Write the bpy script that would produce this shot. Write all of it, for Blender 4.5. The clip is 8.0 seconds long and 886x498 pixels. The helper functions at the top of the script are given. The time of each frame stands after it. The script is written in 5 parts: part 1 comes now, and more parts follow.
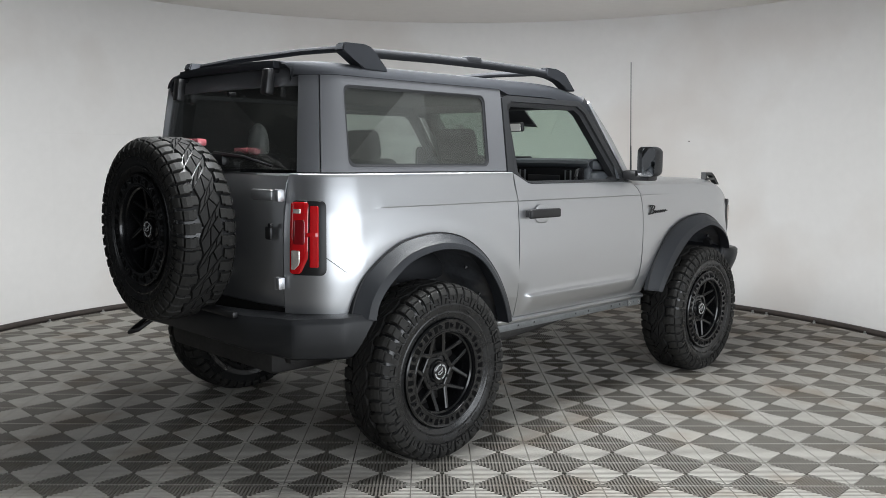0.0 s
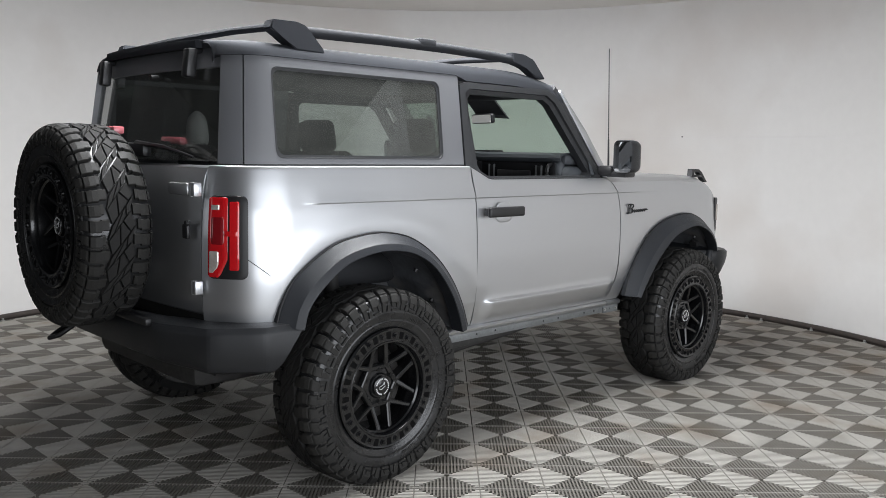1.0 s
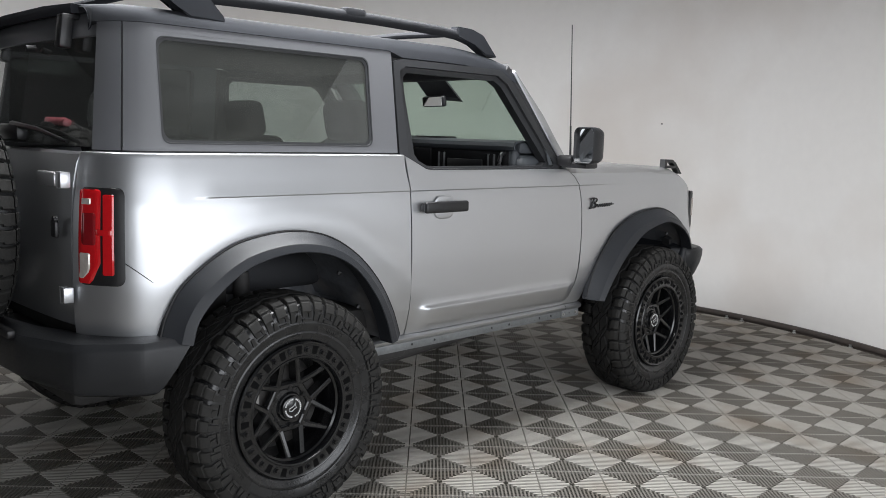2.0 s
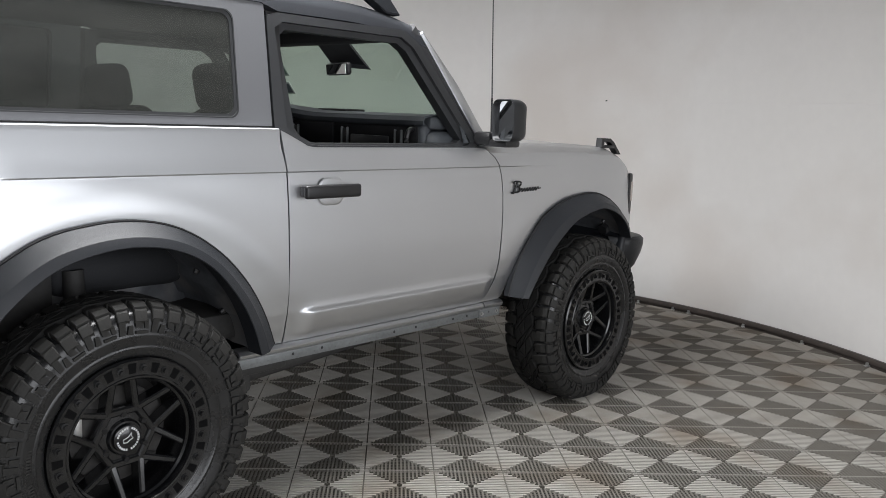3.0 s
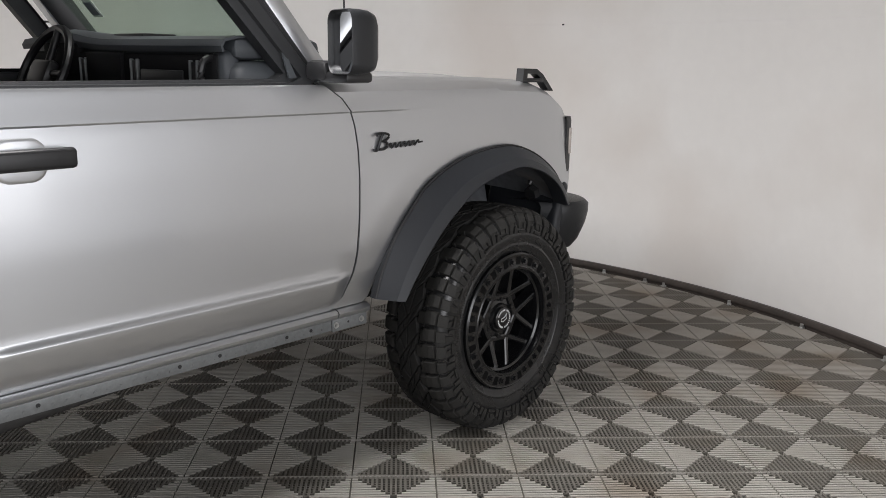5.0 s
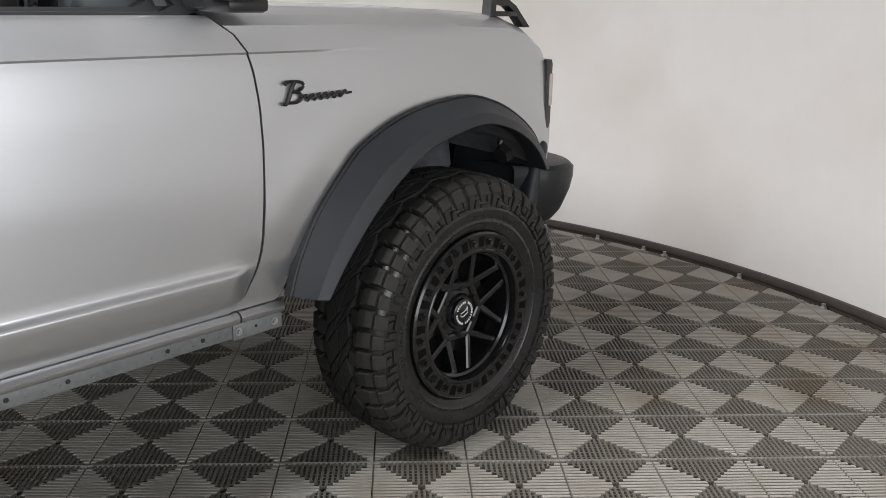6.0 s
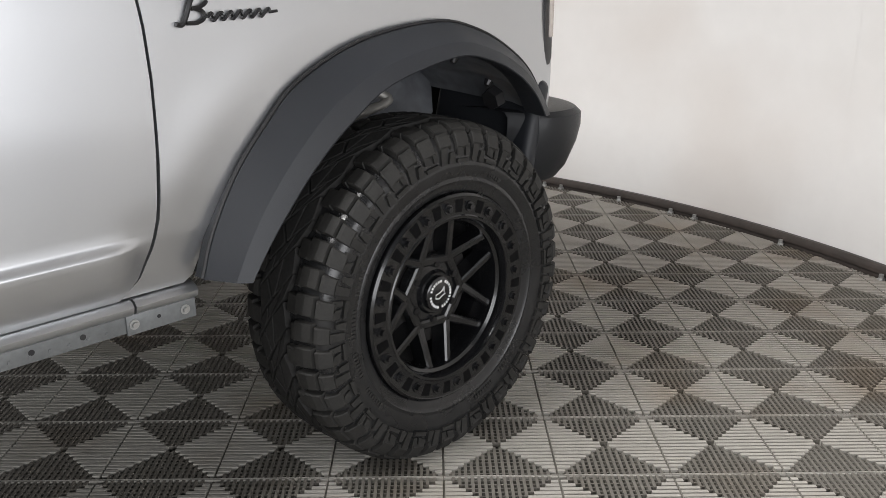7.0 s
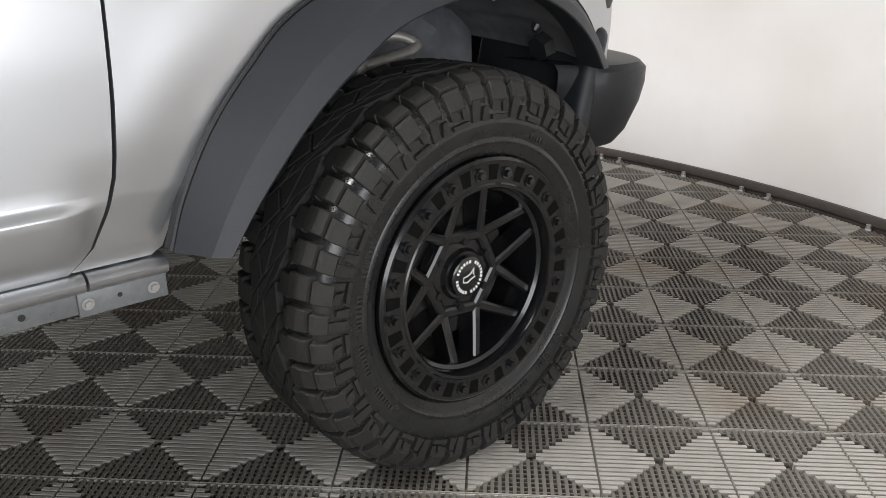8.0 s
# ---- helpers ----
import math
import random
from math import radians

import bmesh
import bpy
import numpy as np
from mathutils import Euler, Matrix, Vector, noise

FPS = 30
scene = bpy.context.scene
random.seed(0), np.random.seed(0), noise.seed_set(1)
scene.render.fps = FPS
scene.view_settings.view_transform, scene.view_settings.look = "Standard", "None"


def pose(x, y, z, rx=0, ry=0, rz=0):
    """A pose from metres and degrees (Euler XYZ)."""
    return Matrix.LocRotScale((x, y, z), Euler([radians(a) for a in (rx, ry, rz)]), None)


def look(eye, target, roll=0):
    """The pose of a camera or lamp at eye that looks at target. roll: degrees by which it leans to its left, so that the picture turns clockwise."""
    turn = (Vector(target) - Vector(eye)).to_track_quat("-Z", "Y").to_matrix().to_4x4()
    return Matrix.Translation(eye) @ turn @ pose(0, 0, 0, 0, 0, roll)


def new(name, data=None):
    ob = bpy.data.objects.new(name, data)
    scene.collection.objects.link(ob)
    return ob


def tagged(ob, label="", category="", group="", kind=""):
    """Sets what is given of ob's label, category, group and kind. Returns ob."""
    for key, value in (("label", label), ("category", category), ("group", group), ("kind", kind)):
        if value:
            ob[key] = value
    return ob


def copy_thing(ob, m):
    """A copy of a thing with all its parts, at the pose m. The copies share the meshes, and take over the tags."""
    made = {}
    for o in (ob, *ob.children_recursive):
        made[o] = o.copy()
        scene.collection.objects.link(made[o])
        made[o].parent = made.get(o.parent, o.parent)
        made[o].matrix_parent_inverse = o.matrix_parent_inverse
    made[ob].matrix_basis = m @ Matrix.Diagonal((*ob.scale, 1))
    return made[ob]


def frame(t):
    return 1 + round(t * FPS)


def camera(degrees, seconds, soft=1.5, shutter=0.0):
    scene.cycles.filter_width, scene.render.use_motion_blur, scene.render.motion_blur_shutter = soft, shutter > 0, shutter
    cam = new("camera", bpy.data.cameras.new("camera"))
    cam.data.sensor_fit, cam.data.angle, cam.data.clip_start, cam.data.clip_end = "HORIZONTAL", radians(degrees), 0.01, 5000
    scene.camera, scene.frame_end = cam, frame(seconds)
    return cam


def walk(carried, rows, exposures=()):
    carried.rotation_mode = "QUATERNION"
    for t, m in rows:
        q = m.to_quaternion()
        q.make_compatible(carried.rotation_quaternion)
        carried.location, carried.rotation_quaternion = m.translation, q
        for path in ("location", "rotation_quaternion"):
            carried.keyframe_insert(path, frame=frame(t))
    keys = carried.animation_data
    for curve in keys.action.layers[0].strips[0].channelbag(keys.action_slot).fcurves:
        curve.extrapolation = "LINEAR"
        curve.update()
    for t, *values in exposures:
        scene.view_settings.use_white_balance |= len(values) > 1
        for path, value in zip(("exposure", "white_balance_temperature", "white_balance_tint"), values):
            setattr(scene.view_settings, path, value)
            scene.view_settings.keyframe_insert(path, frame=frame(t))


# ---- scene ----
cam = camera(55.0, 8.0, soft=0.55)
# seconds, eye x y z, yaw, pitch, roll; x runs along the car, y to its left, origin under its rear axle
ROWS = [
    (0.0, -2.843, -3.823, 1.460, -44.81, -6.32, -0.52),
    (0.5, -2.605, -3.807, 1.453, -43.66, -6.55, -0.70),
    (1.0, -2.351, -3.740, 1.442, -44.11, -6.56, -0.97),
    (2.3, -1.623, -3.534, 1.460, -44.66, -7.82, -1.77),
    (2.5, -1.492, -3.499, 1.434, -45.13, -8.05, -1.83),
    (2.7, -1.363, -3.424, 1.439, -45.89, -8.80, -2.21),
    (3.0, -1.199, -3.356, 1.436, -47.01, -8.86, -2.19),
    (3.5, -0.858, -3.271, 1.421, -47.32, -9.21, -1.78),
    (4.0, -0.544, -3.184, 1.428, -47.80, -10.47, -1.70),
    (4.5, -0.207, -3.053, 1.400, -46.65, -10.90, -0.98),
    (5.0, 0.097, -2.922, 1.390, -46.77, -12.70, -0.90),
    (5.2, 0.246, -2.861, 1.377, -47.14, -13.45, -0.73),
    (6.5, 0.946, -2.479, 1.285, -45.76, -18.03, -0.56),
    (6.7, 1.056, -2.441, 1.247, -45.24, -18.52, -0.40),
    (7.0, 1.162, -2.371, 1.206, -44.73, -18.78, 0.10),
    (7.5, 1.311, -2.279, 1.143, -42.62, -19.69, 0.33),
    (8.0, 1.426, -2.177, 1.096, -40.67, -20.51, -0.31),
]
walk(cam, [(t, pose(x, y, z, 90 + pitch, roll, yaw)) for t, x, y, z, yaw, pitch, roll in ROWS],
     exposures=((0.0, 0.70, 6200, 8), (1.0, 0.74, 6230, 10), (2.5, 0.52, 6290, 10), (4.0, 0.44, 6450, 12), (5.0, 0.54, 6490, 12), (6.5, 0.84, 6480, 11), (7.0, 1.0, 6480, 11), (8.0, 1.16, 6460, 11)))

# ---- world and lights ----
world = bpy.data.worlds.new("world")
scene.world = world
world.use_nodes = True
world.node_tree.nodes["Background"].inputs[0].default_value = (0.9, 0.95, 1.0, 1)
world.node_tree.nodes["Background"].inputs[1].default_value = 0.15


def area(name, eye, target, sx, sy, power, color=(1, 1, 1), shape="RECTANGLE"):
    lamp = bpy.data.lights.new(name, "AREA")
    lamp.shape, lamp.size, lamp.size_y, lamp.energy, lamp.color = shape, sx, sy, power, color
    ob = new(name, lamp)
    ob.matrix_world = look(eye, target)
    return ob


CX, CY, RAD, TOP = 1.04, 0.03, 3.895, 2.89   # the round booth: centre, radius, height of its wall
area("ceiling_softbox", (0.45, -0.3, 2.83), (0.45, -0.3, 0), 2.5, 1.9, 190, (1.0, 0.99, 0.975), "ELLIPSE")
area("hall_door_light", (-6.88, 2.5, 1.75), (0, 2.5, 1.75), 0.9, 1.9, 6, (0.97, 0.98, 1.0))
area("side_softbox", (-0.4, -5.9, 1.38), (0.0, -0.6, 1.1), 6.8, 2.3, 132, (0.96, 0.975, 1.0))


# ---- materials ----
def material(name, color, rough=0.5, metal=0.0, vary=0.12, grain=60.0, bump=0.0, patch=3.0, coat=0.0, spec=0.5, rvary=0.0, stain=None, crough=0.06, shade_patch=None):
    """A surface with fine grain and broad patches in its colour, and a fine relief."""
    m = bpy.data.materials.new(name)
    m.use_nodes = True
    nt = m.node_tree
    b = nt.nodes["Principled BSDF"]
    b.inputs["Roughness"].default_value = rough
    b.inputs["Metallic"].default_value = metal
    b.inputs["Coat Weight"].default_value = coat
    b.inputs["Coat Roughness"].default_value = crough
    b.inputs["Specular IOR Level"].default_value = spec
    co = nt.nodes.new("ShaderNodeNewGeometry")
    fine = nt.nodes.new("ShaderNodeTexNoise")
    fine.inputs["Scale"].default_value, fine.inputs["Detail"].default_value = grain, 4
    broad = nt.nodes.new("ShaderNodeTexNoise")
    broad.inputs["Scale"].default_value, broad.inputs["Detail"].default_value = patch, 5
    for n in (fine, broad):
        nt.links.new(co.outputs["Position"], n.inputs["Vector"])
    both = nt.nodes.new("ShaderNodeMath")
    both.operation = "ADD"
    nt.links.new(fine.outputs["Fac"], both.inputs[0])
    nt.links.new(broad.outputs["Fac"], both.inputs[1])
    span = nt.nodes.new("ShaderNodeMapRange")
    span.inputs["From Min"].default_value, span.inputs["From Max"].default_value = 0.6, 1.4
    span.inputs["To Min"].default_value, span.inputs["To Max"].default_value = 1 - vary, 1 + vary
    nt.links.new(both.outputs[0], span.inputs["Value"])
    mul = nt.nodes.new("ShaderNodeVectorMath")
    mul.operation = "SCALE"
    mul.inputs[0].default_value = color
    nt.links.new(span.outputs[0], mul.inputs["Scale"])
    # paints shade into the colour: a darker tone round one point, ragged edge
    if shade_patch:
        (gx, gy, gr), tone = shade_patch
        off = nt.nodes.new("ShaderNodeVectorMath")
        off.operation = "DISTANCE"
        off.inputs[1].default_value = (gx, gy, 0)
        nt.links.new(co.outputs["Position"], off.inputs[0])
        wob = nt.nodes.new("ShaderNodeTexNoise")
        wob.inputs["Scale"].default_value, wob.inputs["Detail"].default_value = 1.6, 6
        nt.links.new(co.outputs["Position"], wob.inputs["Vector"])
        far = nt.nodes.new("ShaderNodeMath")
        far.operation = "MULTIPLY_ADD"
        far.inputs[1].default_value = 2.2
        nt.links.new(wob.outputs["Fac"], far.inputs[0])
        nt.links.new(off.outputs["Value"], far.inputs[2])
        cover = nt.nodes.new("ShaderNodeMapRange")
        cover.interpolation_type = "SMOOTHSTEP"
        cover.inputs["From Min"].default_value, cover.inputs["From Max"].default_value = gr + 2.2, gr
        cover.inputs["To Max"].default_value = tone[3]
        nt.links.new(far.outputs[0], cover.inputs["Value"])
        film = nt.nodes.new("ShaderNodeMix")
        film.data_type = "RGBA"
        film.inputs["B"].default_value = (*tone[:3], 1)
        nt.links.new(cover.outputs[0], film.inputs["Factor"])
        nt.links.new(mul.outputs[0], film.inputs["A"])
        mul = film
    paint_out = mul.outputs["Result"] if shade_patch else mul.outputs[0]
    if stain:
        spot = nt.nodes.new("ShaderNodeTexNoise")
        spot.inputs["Scale"].default_value, spot.inputs["Detail"].default_value = stain[4], 3
        nt.links.new(co.outputs["Position"], spot.inputs["Vector"])
        sp = nt.nodes.new("ShaderNodeMapRange")
        sp.inputs["From Min"].default_value, sp.inputs["From Max"].default_value = 0.52, 0.72
        sp.inputs["To Max"].default_value = stain[3]
        nt.links.new(spot.outputs["Fac"], sp.inputs["Value"])
        mx = nt.nodes.new("ShaderNodeMix")
        mx.data_type = "RGBA"
        mx.inputs["B"].default_value = (*stain[:3], 1)
        nt.links.new(sp.outputs[0], mx.inputs["Factor"])
        nt.links.new(paint_out, mx.inputs["A"])
        nt.links.new(mx.outputs["Result"], b.inputs["Base Color"])
    else:
        nt.links.new(paint_out, b.inputs["Base Color"])
    if rvary:
        rr = nt.nodes.new("ShaderNodeMapRange")
        rr.inputs["From Min"].default_value, rr.inputs["From Max"].default_value = 0.3, 0.7
        rr.inputs["To Min"].default_value, rr.inputs["To Max"].default_value = max(rough - rvary, 0.02), rough + rvary
        nt.links.new(broad.outputs["Fac"], rr.inputs["Value"])
        nt.links.new(rr.outputs[0], b.inputs["Roughness"])
    if bump:
        bp = nt.nodes.new("ShaderNodeBump")
        bp.inputs["Strength"].default_value, bp.inputs["Distance"].default_value = bump, 0.002
        nt.links.new(fine.outputs["Fac"], bp.inputs["Height"])
        nt.links.new(bp.outputs[0], b.inputs["Normal"])
    return m


def glass(name, color, base=0.045, dust=0.0):
    """Thin pane: part clear and tinted, part mirror by Fresnel, with a thin film of dust."""
    m = bpy.data.materials.new(name)
    m.use_nodes = True
    nt = m.node_tree
    nt.nodes.remove(nt.nodes["Principled BSDF"])
    out = nt.nodes["Material Output"]
    clear = nt.nodes.new("ShaderNodeBsdfTransparent")
    clear.inputs[0].default_value = (*color, 1)
    shine = nt.nodes.new("ShaderNodeBsdfGlossy")
    shine.inputs["Roughness"].default_value = 0.02
    lw = nt.nodes.new("ShaderNodeLayerWeight")
    lw.inputs["Blend"].default_value = 0.5
    pw = nt.nodes.new("ShaderNodeMath")
    pw.operation = "POWER"
    pw.inputs[1].default_value = 4.0
    nt.links.new(lw.outputs["Facing"], pw.inputs[0])
    fr = nt.nodes.new("ShaderNodeMapRange")
    fr.inputs["To Min"].default_value, fr.inputs["To Max"].default_value = base, 0.95
    nt.links.new(pw.outputs[0], fr.inputs["Value"])
    mix = nt.nodes.new("ShaderNodeMixShader")
    nt.links.new(fr.outputs[0], mix.inputs[0])
    nt.links.new(clear.outputs[0], mix.inputs[1])
    nt.links.new(shine.outputs[0], mix.inputs[2])
    film = nt.nodes.new("ShaderNodeBsdfDiffuse")
    film.inputs["Color"].default_value = (0.13, 0.13, 0.122, 1)
    cloud = nt.nodes.new("ShaderNodeTexNoise")
    cloud.inputs["Scale"].default_value = 5.0
    cloud.inputs["Detail"].default_value = 6.0
    much = nt.nodes.new("ShaderNodeMapRange")
    much.inputs["From Min"].default_value, much.inputs["From Max"].default_value = 0.3, 0.7
    much.inputs["To Min"].default_value, much.inputs["To Max"].default_value = dust * 0.7, dust * 1.3
    nt.links.new(cloud.outputs["Fac"], much.inputs["Value"])
    dusty = nt.nodes.new("ShaderNodeMixShader")
    nt.links.new(much.outputs[0], dusty.inputs[0])
    nt.links.new(mix.outputs[0], dusty.inputs[1])
    nt.links.new(film.outputs[0], dusty.inputs[2])
    nt.links.new(dusty.outputs[0], out.inputs["Surface"])
    return m


M = dict(
    paint=material("silver_paint", (0.54, 0.55, 0.565), 0.37, 0.90, 0.02, 900, 0.0, 2.0, coat=0.7, crough=0.08),
    tip=material("grey_top", (0.135, 0.138, 0.146), 0.38, 0.0, 0.06, 500, 0.05, 2.0),
    rooftex=material("roof_texture", (0.033, 0.035, 0.040), 0.85, 0.0, 0.08, 600, 0.15, 2.0, spec=0.12),
    rack=material("rack_coating", (0.030, 0.031, 0.034), 0.9, 0.0, 0.1, 500, 0.2, 3.0, spec=0.08),
    disc=material("dark_brake_disc", (0.05, 0.048, 0.046), 0.4, 0.6, 0.25, 80, 0.1, 9.0),
    dimmir=material("inside_mirror_glass", (0.42, 0.43, 0.42), 0.04, 1.0, 0.0),
    cover=material("plastic_cover", (0.72, 0.72, 0.70), 0.3, 0.0, 0.08, 30, 0.2, 9.0),
    flare=material("flare_plastic", (0.020, 0.022, 0.026), 0.46, 0.0, 0.10, 900, 0.25, 4.0, spec=0.4),
    bumper=material("bumper_plastic", (0.020, 0.021, 0.023), 0.38, 0.0, 0.10, 900, 0.25, 4.0, spec=0.35),
    trim=material("black_trim", (0.012, 0.012, 0.013), 0.4, 0.0, 0.15, 300, 0.05, 5.0),
    seal=material("rubber_seal", (0.012, 0.012, 0.013), 0.55, 0.0, 0.15, 200, 0.05, 5.0),
    tyre=material("tyre_rubber", (0.0150, 0.0152, 0.0157), 0.26, 0.0, 0.3, 150, 0.12, 9.0, rvary=0.10),
    tread=material("tread_rubber", (0.021, 0.0205, 0.0198), 0.8, 0.0, 0.35, 150, 0.2, 9.0, rvary=0.1, spec=0.25),
    lug=material("dressed_rubber", (0.021, 0.0203, 0.0188), 0.70, 0.0, 0.45, 150, 0.25, 9.0, rvary=0.14, spec=0.36),
    pit=material("ring_recess_shade", (0.003, 0.003, 0.0033), 0.7, 0.0, 0.2, 200, 0.1, 8.0, spec=0.1),
    rim=material("black_rim", (0.0075, 0.0078, 0.0086), 0.22, 0.0, 0.15, 400, 0.04, 6.0, coat=0.3),
    bolt=material("black_bolt", (0.012, 0.012, 0.013), 0.3, 0.3, 0.2, 200, 0.0, 8.0),
    white=material("white_print", (0.75, 0.75, 0.75), 0.5, 0.0, 0.03),
    steel=material("zinc_steel", (0.42, 0.42, 0.41), 0.42, 0.75, 0.15, 120, 0.08, 12.0),
    flange=material("grey_flange", (0.17, 0.178, 0.18), 0.5, 0.3, 0.2, 90, 0.1, 10.0),
    under=material("underbody", (0.030, 0.029, 0.028), 0.7, 0.0, 0.4, 40, 0.3, 6.0),
    liner=material("wheel_liner", (0.11, 0.115, 0.125), 0.6, 0.0, 0.35, 30, 0.3, 7.0, stain=(0.20, 0.185, 0.17, 0.7, 5.0)),
    copper=material("caliper_bronze", (0.30, 0.19, 0.11), 0.32, 0.85, 0.2, 60, 0.1, 9.0),
    cast=material("cast_arm", (0.30, 0.29, 0.27), 0.5, 0.5, 0.2, 60, 0.2, 9.0),
    red=material("red_lens", (0.55, 0.008, 0.012), 0.12, 0.0, 0.10, 80, 0.0, 8.0, coat=0.8),
    dred=material("dark_red_lens", (0.22, 0.006, 0.010), 0.12, 0.0, 0.10, 80, 0.0, 8.0, coat=0.8),
    clear=material("clear_lens", (0.55, 0.50, 0.46), 0.15, 0.3, 0.25, 60, 0.1, 20.0, coat=0.6),
    pink=material("pale_red_lens", (0.55, 0.16, 0.18), 0.2, 0.0, 0.1, 60, 0.0, 9.0, coat=0.5),
    mirror=material("mirror_glass", (0.85, 0.86, 0.87), 0.02, 1.0, 0.0),
    cloth=material("seat_cloth", (0.022, 0.023, 0.026), 0.85, 0.0, 0.2, 250, 0.3, 6.0),
    frame=material("grey_frame", (0.020, 0.021, 0.023), 0.5, 0.0, 0.1, 400, 0.1, 4.0),
    hush=material("black_inside", (0.009, 0.009, 0.010), 0.85, 0.0, 0.2, 200, 0.1, 4.0, spec=0.2),
    dash=material("dash_plastic", (0.045, 0.050, 0.056), 0.55, 0.0, 0.1, 400, 0.15, 4.0),
    liningm=material("headliner", (0.030, 0.030, 0.032), 0.9, 0.0, 0.1, 300, 0.1, 4.0),
    wall=material("white_wall", (0.80, 0.785, 0.768), 0.75, 0.0, 0.022, 14, 0.05, 0.8, stain=(0.64, 0.585, 0.54, 0.6, 0.7)),
    ceil=material("ceiling_paint", (0.78, 0.75, 0.72), 0.8, 0.0, 0.03, 10, 0.05, 0.7),
    dark=material("dark_hall_paint", (0.06, 0.06, 0.062), 0.8, 0.0, 0.1, 10, 0.05, 0.7),
    base=material("brown_base_strip", (0.045, 0.035, 0.030), 0.55, 0.0, 0.35, 25, 0.2, 4.0),
    slab=material("concrete_slab", (0.05, 0.042, 0.037), 0.85, 0.0, 0.3, 30, 0.3, 2.5),
    # darkened copy of the tile's grey, painting the shade seen between ribs
    rib=material("shaded_tile_rib", (0.160, 0.150, 0.131), 0.6, 0.0, 0.16, 25, 0.06, 2.2, spec=0.35, rvary=0.1, stain=(0.10, 0.072, 0.048, 0.6, 2.3), shade_patch=((4.4, -0.9, 1.4), (0.085, 0.068, 0.054, 0.35))),
    # both tile greys carry painted shade near the wall ahead of the car
    tile=material("grey_tile", (0.405, 0.388, 0.352), 0.55, 0.0, 0.10, 25, 0.06, 2.2, spec=0.3, rvary=0.1, stain=(0.22, 0.17, 0.12, 0.6, 2.3), shade_patch=((4.4, -0.9, 1.4), (0.18, 0.148, 0.122, 0.38))),
    paper=material("sticker", (0.55, 0.56, 0.54), 0.7, 0.0, 0.05),
    ink=material("sticker_print", (0.10, 0.12, 0.12), 0.7, 0.0, 0.1),
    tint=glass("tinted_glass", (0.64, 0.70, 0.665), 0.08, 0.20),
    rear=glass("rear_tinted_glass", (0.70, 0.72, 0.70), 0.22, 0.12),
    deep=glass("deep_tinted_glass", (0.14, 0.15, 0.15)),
    shield=glass("windscreen_glass", (0.74, 0.82, 0.76), 0.045, 0.03),
)


# ---- mesh helpers ----
def finish(bm, smooth=30.0):
    bmesh.ops.recalc_face_normals(bm, faces=bm.faces[:])
    me = bpy.data.meshes.new("mesh")
    bm.to_mesh(me)
    bm.free()
    if smooth:
        me.shade_smooth()
        me.set_sharp_from_angle(angle=radians(smooth))
    return me


def part(name, bm, mat, parent=None, label="", smooth=30.0):
    me = bm if isinstance(bm, bpy.types.Mesh) else finish(bm, smooth)
    me.name = name
    if not me.materials:
        me.materials.append(M[mat])
    ob = new(name, me)
    if parent:
        ob.parent = parent
    if label:
        ob["label"] = label
    return ob


def quadgrid(bm, rows):
    """A sheet from rows of points; doubled points are merged later."""
    vs = [[bm.verts.new(p) for p in r] for r in rows]
    for a, b in zip(vs, vs[1:]):
        for i in range(len(a) - 1):
            bm.faces.new((a[i], a[i + 1], b[i + 1], b[i]))
    return vs


def thicken(bm, t, way=None):
    bmesh.ops.remove_doubles(bm, verts=bm.verts[:], dist=1e-5)
    bad = [f for f in bm.faces if f.calc_area() < 1e-9]
    if bad:
        bmesh.ops.delete(bm, geom=bad, context="FACES")
    loose = [v for v in bm.verts if not v.link_faces]
    if loose:
        bmesh.ops.delete(bm, geom=loose, context="VERTS")
    bmesh.ops.recalc_face_normals(bm, faces=bm.faces[:])
    bm.normal_update()
    # outward: away from the car's middle line and upwards
    mid = Vector((1.2, 0, 0.9))
    if sum((f.calc_center_median() - mid).dot(f.normal) * f.calc_area() for f in bm.faces) < 0:
        bmesh.ops.reverse_faces(bm, faces=bm.faces[:])
        bm.normal_update()
    faces, edges = bm.faces[:], [e for e in bm.edges if len(e.link_faces) == 1]
    inner = {v: bm.verts.new(v.co + (way(v.co) * abs(t) if way else v.normal * -abs(t))) for v in bm.verts[:]}
    for f in faces:
        bm.faces.new([inner[v] for v in reversed(f.verts)])
    for e in edges:
        a, b = e.verts
        bm.faces.new((a, b, inner[b], inner[a]))


def rbox(bm, c, s, r=0.01, m=None, seg=2):
    """A box with rounded edges, at c with sizes s, turned by m."""
    mm = Matrix.Translation(c) @ (m or Matrix()) @ Matrix.Diagonal((*s, 1))
    vs = bmesh.ops.create_cube(bm, size=1.0, matrix=mm)["verts"]
    if r:
        es = list({e for v in vs for e in v.link_edges})
        bmesh.ops.bevel(bm, geom=es, offset=min(r, min(s) * 0.45), segments=seg, profile=0.5, affect="EDGES")


def rod(bm, a, b, r, r2=None, seg=12):
    a, b = Vector(a), Vector(b)
    d = b - a
    m = Matrix.Translation((a + b) / 2) @ d.to_track_quat("Z", "Y").to_matrix().to_4x4()
    bmesh.ops.create_cone(bm, cap_ends=True, segments=seg, radius1=r, radius2=r if r2 is None else r2, depth=d.length, matrix=m)


